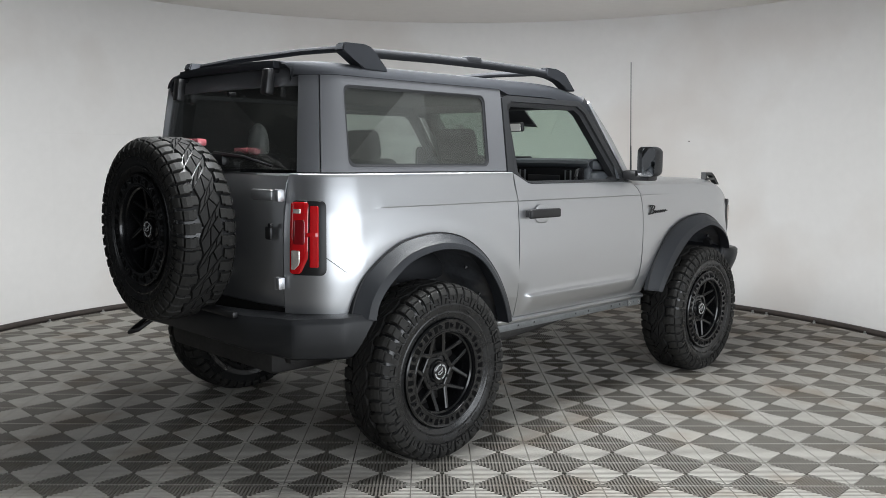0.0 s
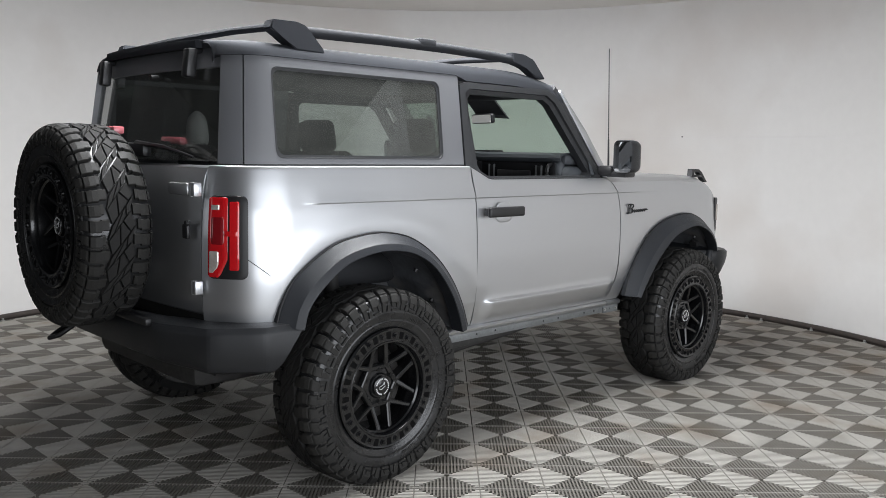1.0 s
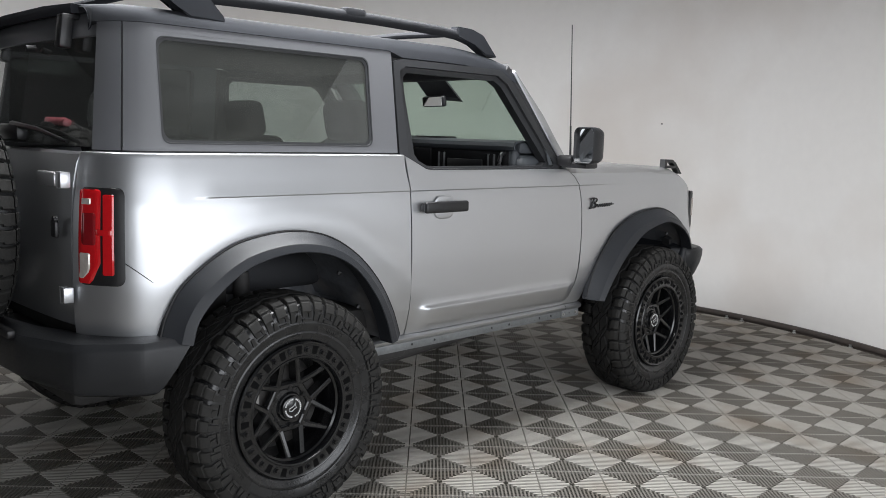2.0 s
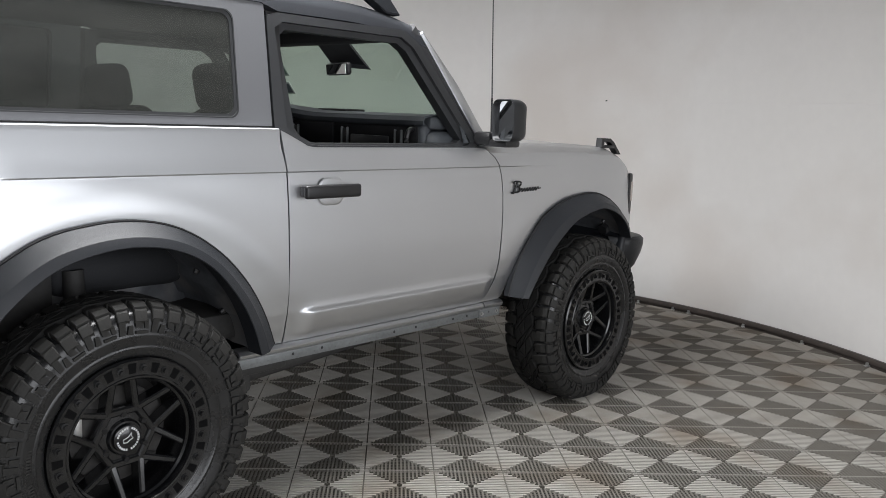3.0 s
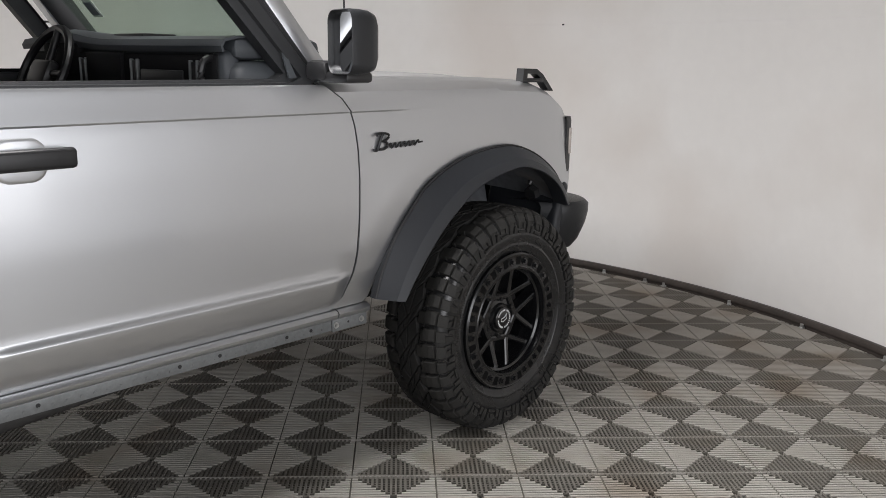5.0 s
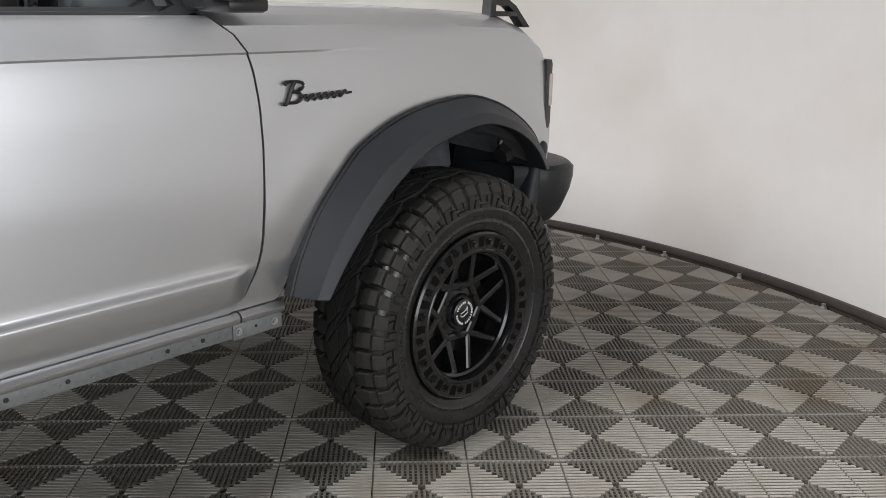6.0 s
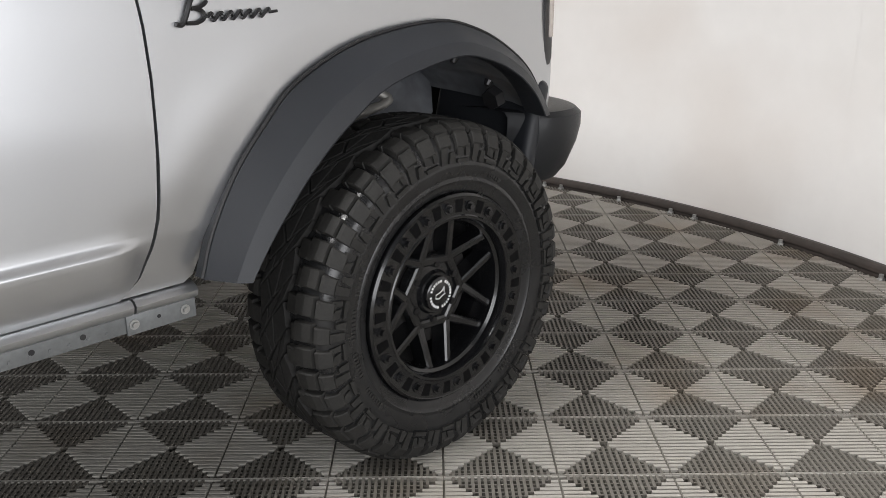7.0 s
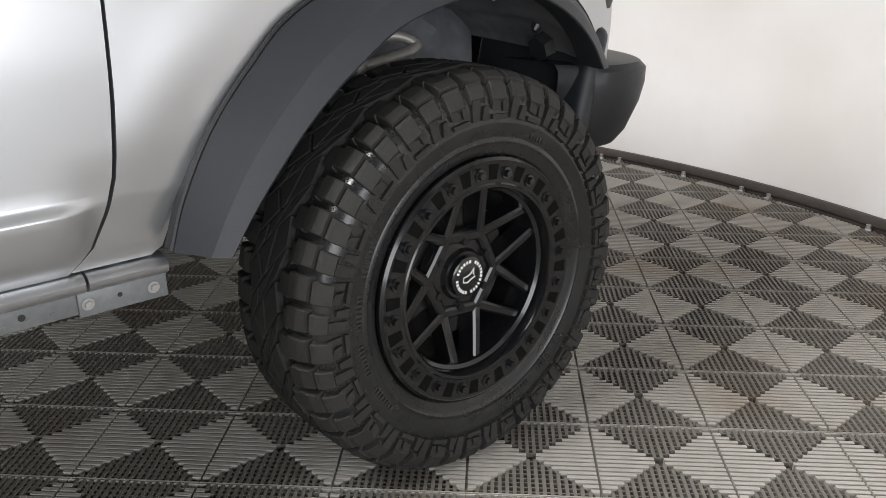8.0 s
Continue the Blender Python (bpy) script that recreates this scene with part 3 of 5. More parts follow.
def hardtop_side(sgn):
    bm = bm_new()
    xs = [-0.615, -0.55, -0.49, WX0 - 0.012] + list(np.linspace(-0.3, 0.38, 8)) + [WX1 + 0.012, 0.55, 0.60, 0.648]
    zs = [1.378, 1.384, WZ0 - 0.012, 1.5, 1.6, 1.7, WZ1 + 0.012, 1.79, 1.80, 1.815]
    grid = {}
    for i, x in enumerate(xs):
        for j, z in enumerate(zs):
            xx = x if x < 0.6 else x - 0.005 * (z - 1.38) / 0.42
            a = xx if xx >= -0.42 else -0.42 - (-0.42 - xx) / 0.28
            grid[i, j] = bm.verts.new(hard_point(a, z, sgn))
    for i in range(len(xs) - 1):
        for j in range(len(zs) - 1):
            if 3 <= i < len(xs) - 4 and 2 <= j < 6:
                continue
            bm.faces.new((grid[i, j], grid[i + 1, j], grid[i + 1, j + 1], grid[i, j + 1]))
    # rounded corners of the opening
    strip = []
    for g, r in ((0.012, 0.0015), (0.0, 0.036)):
        loop = [hard_point(x if x >= -0.42 else -0.42 - (-0.42 - x) / 0.28, z, sgn) for x, z in rounded_rect(WX0 - g, WX1 + g, WZ0 - g, WZ1 + g, r, 6)]
        strip.append(loop + loop[:1])
    quadgrid(bm, strip)
    thicken(bm, -0.03)
    side = part("hardtop_side", bm, "tip", car, "dark grey moulded hardtop side", 24)
    # rubber surround and pane
    bm = bm_new()
    rings = []
    for grow, out in ((0.0, -0.004), (0.0, 0.0015), (-0.004, 0.001), (-0.005, -0.003), (-0.014, -0.0045), (-0.014, -0.02)):
        ring_ = [hard_point(x if x >= -0.42 else -0.42 - (-0.42 - x) / 0.28, z, sgn, out) for x, z in rounded_rect(WX0 - grow, WX1 + grow, WZ0 - grow, WZ1 + grow, 0.036, 6)]
        rings.append(ring_ + ring_[:1])
    quadgrid(bm, rings)
    bmesh.ops.remove_doubles(bm, verts=bm.verts[:], dist=1e-5)
    part("window_seal", bm, "frame", side, "black rubber window surround")
    bm = bm_new()
    cols = [WX0 + 0.008 + (WX1 - WX0 - 0.016) * k / 24 for k in range(25)]
    quadgrid(bm, [[hard_point(x if x >= -0.42 else -0.42 - (-0.42 - x) / 0.28, WZ0 + 0.008 + (WZ1 - WZ0 - 0.016) * j / 8, sgn, -0.0075) for j in range(9)] for x in cols])
    thicken(bm, 0.003, inward)
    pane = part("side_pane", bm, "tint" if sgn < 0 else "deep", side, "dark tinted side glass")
    pane.visible_shadow = False
    return side


def belt_seal(sgn):
    """The black rubber strip under the hardtop."""
    bm = bm_new()
    ps = [-0.42 - radians(74) * k / 12 for k in range(12, 0, -1)] + list(np.linspace(-0.42, 0.648, 20))
    quadgrid(bm, [[hard_point(p, z, sgn, o) for z, o in ((1.350, -0.012), (1.352, -0.003), (1.386, -0.003), (1.388, -0.012))] for p in ps])
    return part("belt_seal", bm, "seal", car, "black rubber strip under the hardtop")


def rear_pillar(sgn):
    bm = bm_new()
    rows = []
    for k in range(13):
        p = -0.42 - radians(42 + (74 - 42) * k / 12)
        rows.append([hard_point(p, z, sgn) for z in (1.378, 1.45, 1.55, 1.65, 1.75, 1.785, 1.80, 1.815)])
    quadgrid(bm, rows)
    thicken(bm, -0.03)
    return part("rear_pillar", bm, "tip", car, "dark grey rounded rear roof pillar", 24)


def roof():
    bm = bm_new()
    ps = [-0.42 - radians(88) * k / 12 for k in range(12, 0, -1)] + list(np.linspace(-0.42, 1.30, 24)) + [1.34, 1.38, 1.42, 1.45, 1.47]
    rows = []
    for p in ps:
        row = []
        for z in (1.788 if p > 0.66 else 1.812, 1.822, 1.835, 1.848, 1.858, 1.868, 1.876):
            drop = 0.0 if p < 1.0 else 0.050 * ((p - 1.0) / 0.42) ** 2
            hx, hy, _ = hard_point(p, z, -1, 0.005)
            row.append((hx, hy, z - drop))
        a = Vector((hx, 0, 0))
        drop = 0.0 if p < 1.0 else 0.050 * ((p - 1.0) / 0.42) ** 2
        row.append((a.x - 0.020 * max(0, (-0.42 - p) / 1.536) ** 3, -0.44, 1.884 - drop))
        row.append((a.x - 0.035 * max(0, (-0.42 - p) / 1.536) ** 3, -0.22, 1.890 - drop))
        row += [(x, -y, z) for x, y, z in row[::-1]][0:]
        rows.append(row)
    # the upright rear edge above the glass
    rows.insert(0, [(x - 0.002, y, min(z, 1.872)) for x, y, z in rows[0]])
    rows.insert(0, [(x + 0.004, y, min(z, 1.850)) for x, y, z in rows[0]])
    quadgrid(bm, rows)
    thicken(bm, -0.03)
    top = part("roof_panel", bm, "rooftex", car, "dark grey hardtop roof panel", 30)
    bm = bm_new()
    rbox(bm, (0.38, 0, 1.80), (1.75, 1.34, 0.03), 0.012)
    part("headliner", bm, "liningm", top, "dark headliner")
    return top


def door_frame(sgn, door):
    """The black upper frame of a door round its window opening."""
    outer = [(0.656, 1.372), (0.650, 1.768), (0.70, 1.784), (1.34, 1.782), (1.425, 1.735), (1.775, 1.312), (1.72, 1.296), (0.805, 1.300), (0.765, 1.308), (0.690, 1.346)]
    inner = [(0.752, 1.372), (0.704, 1.700), (0.735, 1.726), (1.30, 1.728), (1.352, 1.700), (1.662, 1.335), (1.63, 1.318), (0.87, 1.318), (0.815, 1.322), (0.768, 1.346)]
    bm = bm_new()

    def pt(q, out):
        return (q[0], sgn * (hard_y(q[1]) + 0.004 + out) if q[1] > 1.36 else sgn * (hard_y(1.37) + 0.004 + out + 0.30 * (1.37 - q[1])), q[1])

    mids = [((a[0] * 0.45 + b[0] * 0.55), (a[1] * 0.45 + b[1] * 0.55)) for a, b in zip(outer, inner)]
    mid2 = [((a[0] * 0.40 + b[0] * 0.60), (a[1] * 0.40 + b[1] * 0.60)) for a, b in zip(outer, inner)]
    rings = [[pt(q, o) for q in ring_] for ring_, o in ((outer, -0.03), (outer, 0.0), (mids, 0.004), (mid2, -0.010), (inner, -0.012), (inner, -0.06))]
    quadgrid(bm, [r + r[:1] for r in rings])
    bmesh.ops.remove_doubles(bm, verts=bm.verts[:], dist=1e-5)
    f = part("window_frame", bm, "frame", door, "black window frame", 25)
    # fixed upright sail strip at the front corner
    bm = bm_new()
    prism(bm, [pt(q, 0.002) for q in ((1.665, 1.322), (1.692, 1.322), (1.662, 1.405), (1.650, 1.405))], (0, sgn * 0.006, 0))
    part("sail_strip", bm, "dash", door, "grey corner strip", 0)
    return f


def b_pillar_cover(sgn):
    bm = bm_new()
    rows = []
    for z in (1.378, 1.5, 1.65, 1.785):
        x0 = 0.650
        rows.append([(x0 + 0.004, sgn * (hard_y(z) - 0.006), z), (x0 + 0.06, sgn * (hard_y(z) - 0.006), z)])
    quadgrid(bm, rows)
    thicken(bm, -0.05)
    return part("door_pillar", bm, "trim", car, "", 20)


def handle(sgn, door):
    y = 0.8855
    bm = bm_new()
    # shallow painted cup behind the grip
    for k in range(1):
        outl = rounded_rect(0.792, 0.916, 1.090, 1.194, 0.040, 6)
        rings = []
        for f, out in ((1.0, -0.001), (0.95, 0.0012), (0.85, 0.0022), (0.6, 0.0035), (0.0, 0.0045)):
            rings.append([(0.855 + (x - 0.855) * f, sgn * (y + out), 1.1425 + (z - 1.1425) * f) for x, z in outl + outl[:1]])
        quadgrid(bm, rings)
        bmesh.ops.remove_doubles(bm, verts=bm.verts[:], dist=1e-6)
    part("handle_cup", bm, "paint", door, "silver recessed handle cup", 50)
    bm = bm_new()
    rbox(bm, (0.8395, sgn * (y + 0.030), 1.146), (0.265, 0.024, 0.050), 0.011, seg=3)
    rbox(bm, (0.732, sgn * (y + 0.014), 1.146), (0.040, 0.040, 0.038), 0.006)
    rbox(bm, (0.948, sgn * (y + 0.014), 1.146), (0.040, 0.040, 0.038), 0.006)
    part("handle", bm, "trim", door, "black pull handle", 40)


def badge(sgn, f):
    """A dark raised badge, as plain strokes: a tall slanting head and a running wave."""
    if sgn > 0:
        return
    y = -0.8865
    bm = bm_new()
    strokes = (
        (((1.944, 1.0945), (1.957, 1.0935), (1.966, 1.108), (1.976, 1.1325), (1.984, 1.1455)), 0.0052),
        (((1.955, 1.139), (1.964, 1.1465), (1.990, 1.1465), (2.008, 1.142), (2.009, 1.132), (1.996, 1.124), (1.978, 1.121)), 0.0042),
        (((1.984, 1.1215), (2.000, 1.116), (2.003, 1.104), (1.988, 1.0955), (1.966, 1.0955)), 0.0044),
    )
    for pts, r in strokes:
        tube(bm, [(x, y, z) for x, z in smooth_curve(pts, 24)], r, 6)
    wave = []
    for k in range(81):
        u = k / 80
        h = 0.0075 * math.sin(2 * math.pi * 6.5 * u)
        wave.append((2.010 + 0.138 * u + 0.5 * h, y, 1.1045 + 0.004 * u + h))
    wave.append((2.166, y, 1.110))
    tube(bm, wave, 0.0033, 6)
    part("badge", bm, "trim", f, "black raised badge of slanting strokes", 0)


def mirror(sgn):
    mir = new("door_mirror")
    mir.parent = car
    mir["label"] = "black door mirror on a short arm"
    # housing: rounded box, open to the rear
    bm = bm_new()
    mx, my, mz = 1.775, 0.990, 1.428
    outl = rounded_rect(-0.072, 0.072, -0.092, 0.092, 0.032, 6)
    rings = []
    for x, f in ((-0.036, 0.90), (-0.053, 0.94), (-0.056, 0.97), (-0.050, 1.0), (-0.01, 1.0), (0.02, 0.97), (0.044, 0.88), (0.060, 0.66), (0.064, 0.0)):
        rings.append([(mx + x - 0.20 * (u * f), sgn * (my + u * f), mz + v * f) for u, v in outl + outl[:1]])
    quadgrid(bm, rings)
    bmesh.ops.remove_doubles(bm, verts=bm.verts[:], dist=1e-5)
    part("housing", bm, "bumper", mir, smooth=35)
    bm = bm_new()
    prism(bm, [(mx - 0.038 - 0.24 * u * 0.91, sgn * (my + u * 0.91), mz + v * 0.91) for u, v in outl], (0.004, 0, 0))
    part("mirror_glass", bm, "mirror", mir, "clear mirror glass", 0)
    bm = bm_new()
    rbox(bm, (1.785, sgn * 0.865, 1.345), (0.120, 0.10, 0.060), 0.018)
    rbox(bm, (1.785, sgn * 0.935, 1.328), (0.105, 0.14, 0.034), 0.012)
    part("mirror_arm", bm, "trim", mir, smooth=40)
    return mir


def screen_frame():
    """Silver pillars and header round the windscreen."""
    sf = new("screen_frame")
    sf.parent = car
    sf["label"] = "silver windscreen frame with dark inner trim"
    for sgn in (-1, 1):
        bm = bm_new()
        a, b = Vector((1.440, sgn * 0.738, 1.772)), Vector((1.800, sgn * 0.802, 1.300))
        d = (b - a).normalized()
        n = Vector((0.72, 0, 0.69))
        s = Vector((0, sgn, 0.1))
        rings = []
        for q in (a, a.lerp(b, 0.5), b):
            rings.append([q + n * (u * (0.45 if q is a else 1.0)) + s * w for u, w in ((0.0, 0.012), (0.025, 0.016), (0.055, 0.004), (0.060, -0.02), (0.05, -0.06), (0.0, -0.06), (0.0, 0.012))])
        quadgrid(bm, rings)
        bm.faces.new([bm.verts.new(v) for v in rings[0][:-1]])
        bm.faces.new([bm.verts.new(v) for v in rings[-1][:-1]])
        bmesh.ops.remove_doubles(bm, verts=bm.verts[:], dist=1e-5)
        part("screen_pillar", bm, "paint", sf, "silver windscreen pillar", 35)
    bm = bm_new()
    for sgn in (-1, 1):
        dx = 0.10 if sgn > 0 else 0.02
        tube(bm, [(1.38 + dx, sgn * 0.690, 1.785), (1.60 + 0.8 * dx, sgn * 0.715, 1.55), (1.82 + 0.5 * dx, sgn * 0.735, 1.305)], 0.055, 10)
    rbox(bm, (1.385, 0, 1.775), (0.10, 1.40, 0.06), 0.02)
    rbox(bm, (1.43, 0, 1.802), (0.06, 1.36, 0.028), 0.010)
    part("inner_pillar", bm, "liningm", sf, "dark inner pillar trim", 40)
    bm = bm_new()
    rows = []
    for k in range(9):
        y = -0.73 + 1.46 * k / 8
        bow = 0.13 * (1 - (y / 0.73) ** 2)
        rows.append([(1.447 + bow, y * 0.96, 1.79), (1.645 + bow, y * 1.01, 1.57), (1.865 + bow, y * 1.04, 1.32)])
    quadgrid(bm, rows)
    thicken(bm, 0.004)
    g = part("windscreen", bm, "shield", sf, "clear greenish windscreen")
    g.visible_shadow = False
    for k in range(2):
        z = 1.655 - 0.095 * k
        x = 1.655 + 0.060 * k
        y = 0.515 + 0.022 * k
        tilt = Matrix.Rotation(radians(10), 4, "Z") @ Matrix.Rotation(radians(-42), 4, "Y")
        bm = bm_new()
        rbox(bm, (x, y, z), (0.002, 0.060, 0.085), 0, tilt)
        st = part("sticker", bm, "paper", sf, "pale paper sticker", 0)
        bm = bm_new()
        rbox(bm, (x - 0.004, y, z - 0.002), (0.002, 0.050, 0.062), 0, tilt)
        part("print_bar", bm, "ink", sf, "", 0)
    return sf


def hood():
    bm = bm_new()
    rows = []
    for x in list(np.linspace(1.86, 2.84, 14)) + [2.92, 2.99, 3.06, 3.10]:
        top = interp(x, ((1.7, 1.322), (2.6, 1.312), (2.86, 1.300), (2.96, 1.275), (3.05, 1.225), (3.115, 1.150)))
        inset = 0.055 * max(0.0, (x - 2.72) / 0.40) ** 2
        w = 0.786 - inset
        up = 0.014 * max(0, min(1, (3.1 - x) / 0.3))
        row = [(x, -w, top - 0.008), (x, -w + 0.03, top + 0.006 * min(1, up / 0.014)), (x, -0.66, top + 0.5 * up), (x, -0.5, top + up * 0.55), (x, -0.42, top + up * 1.1), (x, 0, top + up * 1.3)]
        rows.append(row + [(a, -b, c) for a, b, c in row[-2::-1]])
    quadgrid(bm, rows)
    thicken(bm, -0.02)
    h = part("hood", bm, "paint", car, "silver hood", 30)
    for sgn in (-1, 1):
        bm = bm_new()
        y = sgn * 0.785
        side = [(2.815, 1.300), (2.820, 1.352), (2.905, 1.350), (2.945, 1.330), (3.02, 1.262), (2.99, 1.262), (2.93, 1.315), (2.905, 1.330), (2.845, 1.334), (2.842, 1.300)]
        prism(bm, [(x, y - 0.018, z) for x, z in side], (0, 0.036, 0))
        rbox(bm, (2.885, y, 1.305), (0.13, 0.04, 0.016), 0.004)
        part("trail_sight", bm, "trim", h, "black tie-down loop on the hood", 30)
    # raised rear lip and cowl
    bm = bm_new()
    rbox(bm, (1.90, 0, 1.318), (0.12, 1.5, 0.05), 0.015)
    part("cowl", bm, "trim", h, "black plastic cowl", 40)
    return h


def nose():
    n = new("front_grille")
    n.parent = car
    n["label"] = "black grille between round headlights"
    bm = bm_new()
    rbox(bm, (3.085, 0, 1.02), (0.06, 1.60, 0.26), 0.02)
    part("grille_panel", bm, "trim", n)
    for sgn in (-1, 1):
        bm = bm_new()
        rows = []
        for z in (0.925, 0.94, 1.0, 1.08, 1.14, 1.155):
            e = 0.006 if z in (0.925, 1.155) else 0.0
            rows.append([(3.070 - e, sgn * 0.846, z), (3.105 - e, sgn * 0.842, z), (3.128 - e, sgn * 0.826, z), (3.138 - e, sgn * 0.78, z), (3.138 - e, sgn * 0.50, z)])
        quadgrid(bm, rows)
        thicken(bm, 0.02)
        part("headlight", bm, "trim", n, "dark headlight surround", 35)
        bm = bm_new()
        rbox(bm, (3.098, sgn * 0.842, 1.055), (0.020, 0.010, 0.11), 0.004)
        part("side_marker", bm, "clear", n, "pale marker lens")
    return n


def front_bumper():
    bm = bm_new()
    path = [(2.985, 0.790), (3.05, 0.868), (3.14, 0.893), (3.238, 0.858), (3.32, 0.70), (3.34, 0.4)]
    for sgn in (-1, 1):
        rows = []
        for x, y in smooth_curve(path, 20):
            cx, cy = 2.95, 0.40
            row = []
            for f, z in ((0.55, 0.797), (0.9, 0.800), (0.97, 0.795), (1.0, 0.780), (1.0, 0.745), (0.98, 0.695), (0.925, 0.620), (0.875, 0.585), (0.6, 0.578)):
                row.append((cx + (x - cx) * f, sgn * (cy + (y - cy) * f), z))
            rows.append(row)
        quadgrid(bm, rows)
    rbox(bm, (3.27, 0, 0.735), (0.14, 0.86, 0.19), 0.03)
    bmesh.ops.remove_doubles(bm, verts=bm.verts[:], dist=1e-5)
    fb = part("front_bumper", bm, "bumper", car, "dark grey plastic front bumper", 30)
    for sgn in (-1, 1):
        bm = bm_new()
        rbox(bm, (3.035, sgn * 0.66, 0.74), (0.06, 0.40, 0.30), 0.028, Matrix.Rotation(radians(14), 4, "Y"), seg=4)
        part("bumper_bracket", bm, "flare", fb, "black inner bracket")
    return fb


def rear_bumper():
    path = [(-0.395, 0.950), (-0.575, 0.942), (-0.590, 0.935), (-0.750, 0.822), (-0.762, 0.808), (-0.835, 0.55), (-0.855, 0.3), (-0.86, 0.0)]
    bm = bm_new()
    half = [(a[0] + (b[0] - a[0]) * k / 4, a[1] + (b[1] - a[1]) * k / 4) for a, b in zip(path, path[1:]) for k in range(4)] + [path[-1]]
    full = [(x, -y) for x, y in half] + [(x, y) for x, y in half[::-1]][1:]
    rows = []
    for x, y in full:
        cx, cy = -0.35, 0.0
        row = []
        t = min(1.0, abs(y) / 0.85)
        for f, z in ((0.80, 0.752), (0.93, 0.752), (0.975, 0.746), (0.995, 0.728), (1.0, 0.715), (1.0, 0.640), (0.990, 0.598), (0.965, 0.570 + 0.03 * (1 - t)), (0.92, 0.556 + 0.035 * (1 - t)), (0.6, 0.555)):
            slant = 0.72 * max(0.0, 0.748 - z) * max(0.0, min(1.0, (x + 0.575) / 0.18))
            row.append((cx + (x - cx) * f - slant, cy + (y - cy) * (f if abs(y) < 0.8 else 1 - (1 - f) * 0.6), z - 0.03 * (1 - t) * (z > 0.69)))
        rows.append(row)
    quadgrid(bm, rows)
    thicken(bm, -0.01)
    b = part("rear_bumper", bm, "bumper", car, "dark grey plastic rear bumper", 28)
    bm = bm_new()
    rbox(bm, (-0.845, 0, 0.735), (0.03, 1.0, 0.03), 0.008)
    part("step_pad", bm, "trim", b)
    # recovery hooks
    for y in (0.50,):
        bm = bm_new()
        tube(bm, [(-0.70, y - 0.03, 0.615), (-0.79, y - 0.03, 0.555), (-0.85, y - 0.028, 0.520), (-0.885, y, 0.508), (-0.85, y + 0.028, 0.520), (-0.79, y + 0.03, 0.555), (-0.70, y + 0.03, 0.615)], 0.012, 8)
        part("tow_hook", bm, "trim", b, "black tow hook", 40)
    return b


def tail_lamp(sgn):
    lamp = new("tail_lamp")
    lamp.parent = car
    lamp["label"] = "red upright tail lamp with a clear reverse lens"

    def patch(a0, a1, z0, z1, out, thick, mat, name, label="", r=0.008, low=None):
        """A bowed lens with rounded corners, its lower outer corner cut by low; a0 is the outer side."""
        bm = bm_new()
        zs = sorted({z0, z1, *(z0 + r * f for f in (0.08, 0.3, 0.6, 1.0)), *(z1 - r * f for f in (0.08, 0.3, 0.6, 1.0)), *np.linspace(z0 + r, z1 - r, 6).tolist()})
        rows = []
        for k in range(9):
            row = []
            for j, z in enumerate(zs):
                e = max(0.0, r - (z - z0), r - (z1 - z))
                cut = (r - math.sqrt(max(0.0, r * r - e * e))) / 0.285
                more = max(cut, (low - (z - z0)) / 0.285) if low else cut
                p0, p1 = a0 + more, a1 - cut
                edge = 0.005 if (k in (0, 8) or j in (0, len(zs) - 1)) else 0.0
                v = plan(-0.42 - (p0 + (p1 - p0) * k / 8), flat_shell(z, 1.372) - out + edge, sgn)
                row.append((v.x, v.y, z))
            rows.append(row)
        quadgrid(bm, rows)
        thicken(bm, -thick)
        return part(name, bm, mat, lamp, label, 40)

    patch(0.632, 1.235, 0.925, 1.255, 0.007, 0.03, "trim", "housing", "glossy black lamp housing", 0.026)
    patch(0.915, 1.222, 0.932, 1.248, 0.013, 0.02, "red", "red_lens", "bright red lens", 0.012, 0.040)
    patch(0.752, 0.893, 0.962, 1.232, 0.013, 0.02, "red", "outer_lens", "red outer lens bar", 0.006)
    patch(0.760, 0.975, 1.096, 1.116, 0.016, 0.014, "red", "lens_bridge", "red bar across the lenses", 0.004)
    patch(1.035, 1.190, 0.950, 1.036, 0.017, 0.012, "clear", "reverse_lens", "clear reverse lens", 0.006, 0.026)
    patch(0.955, 1.165, 1.062, 1.170, 0.016, 0.012, "dred", "brake_lens", "dark red inner lens", 0.010)
    patch(1.03, 1.175, 1.198, 1.218, 0.017, 0.012, "clear", "upper_lens", "clear upper strip", 0.004)
    return lamp


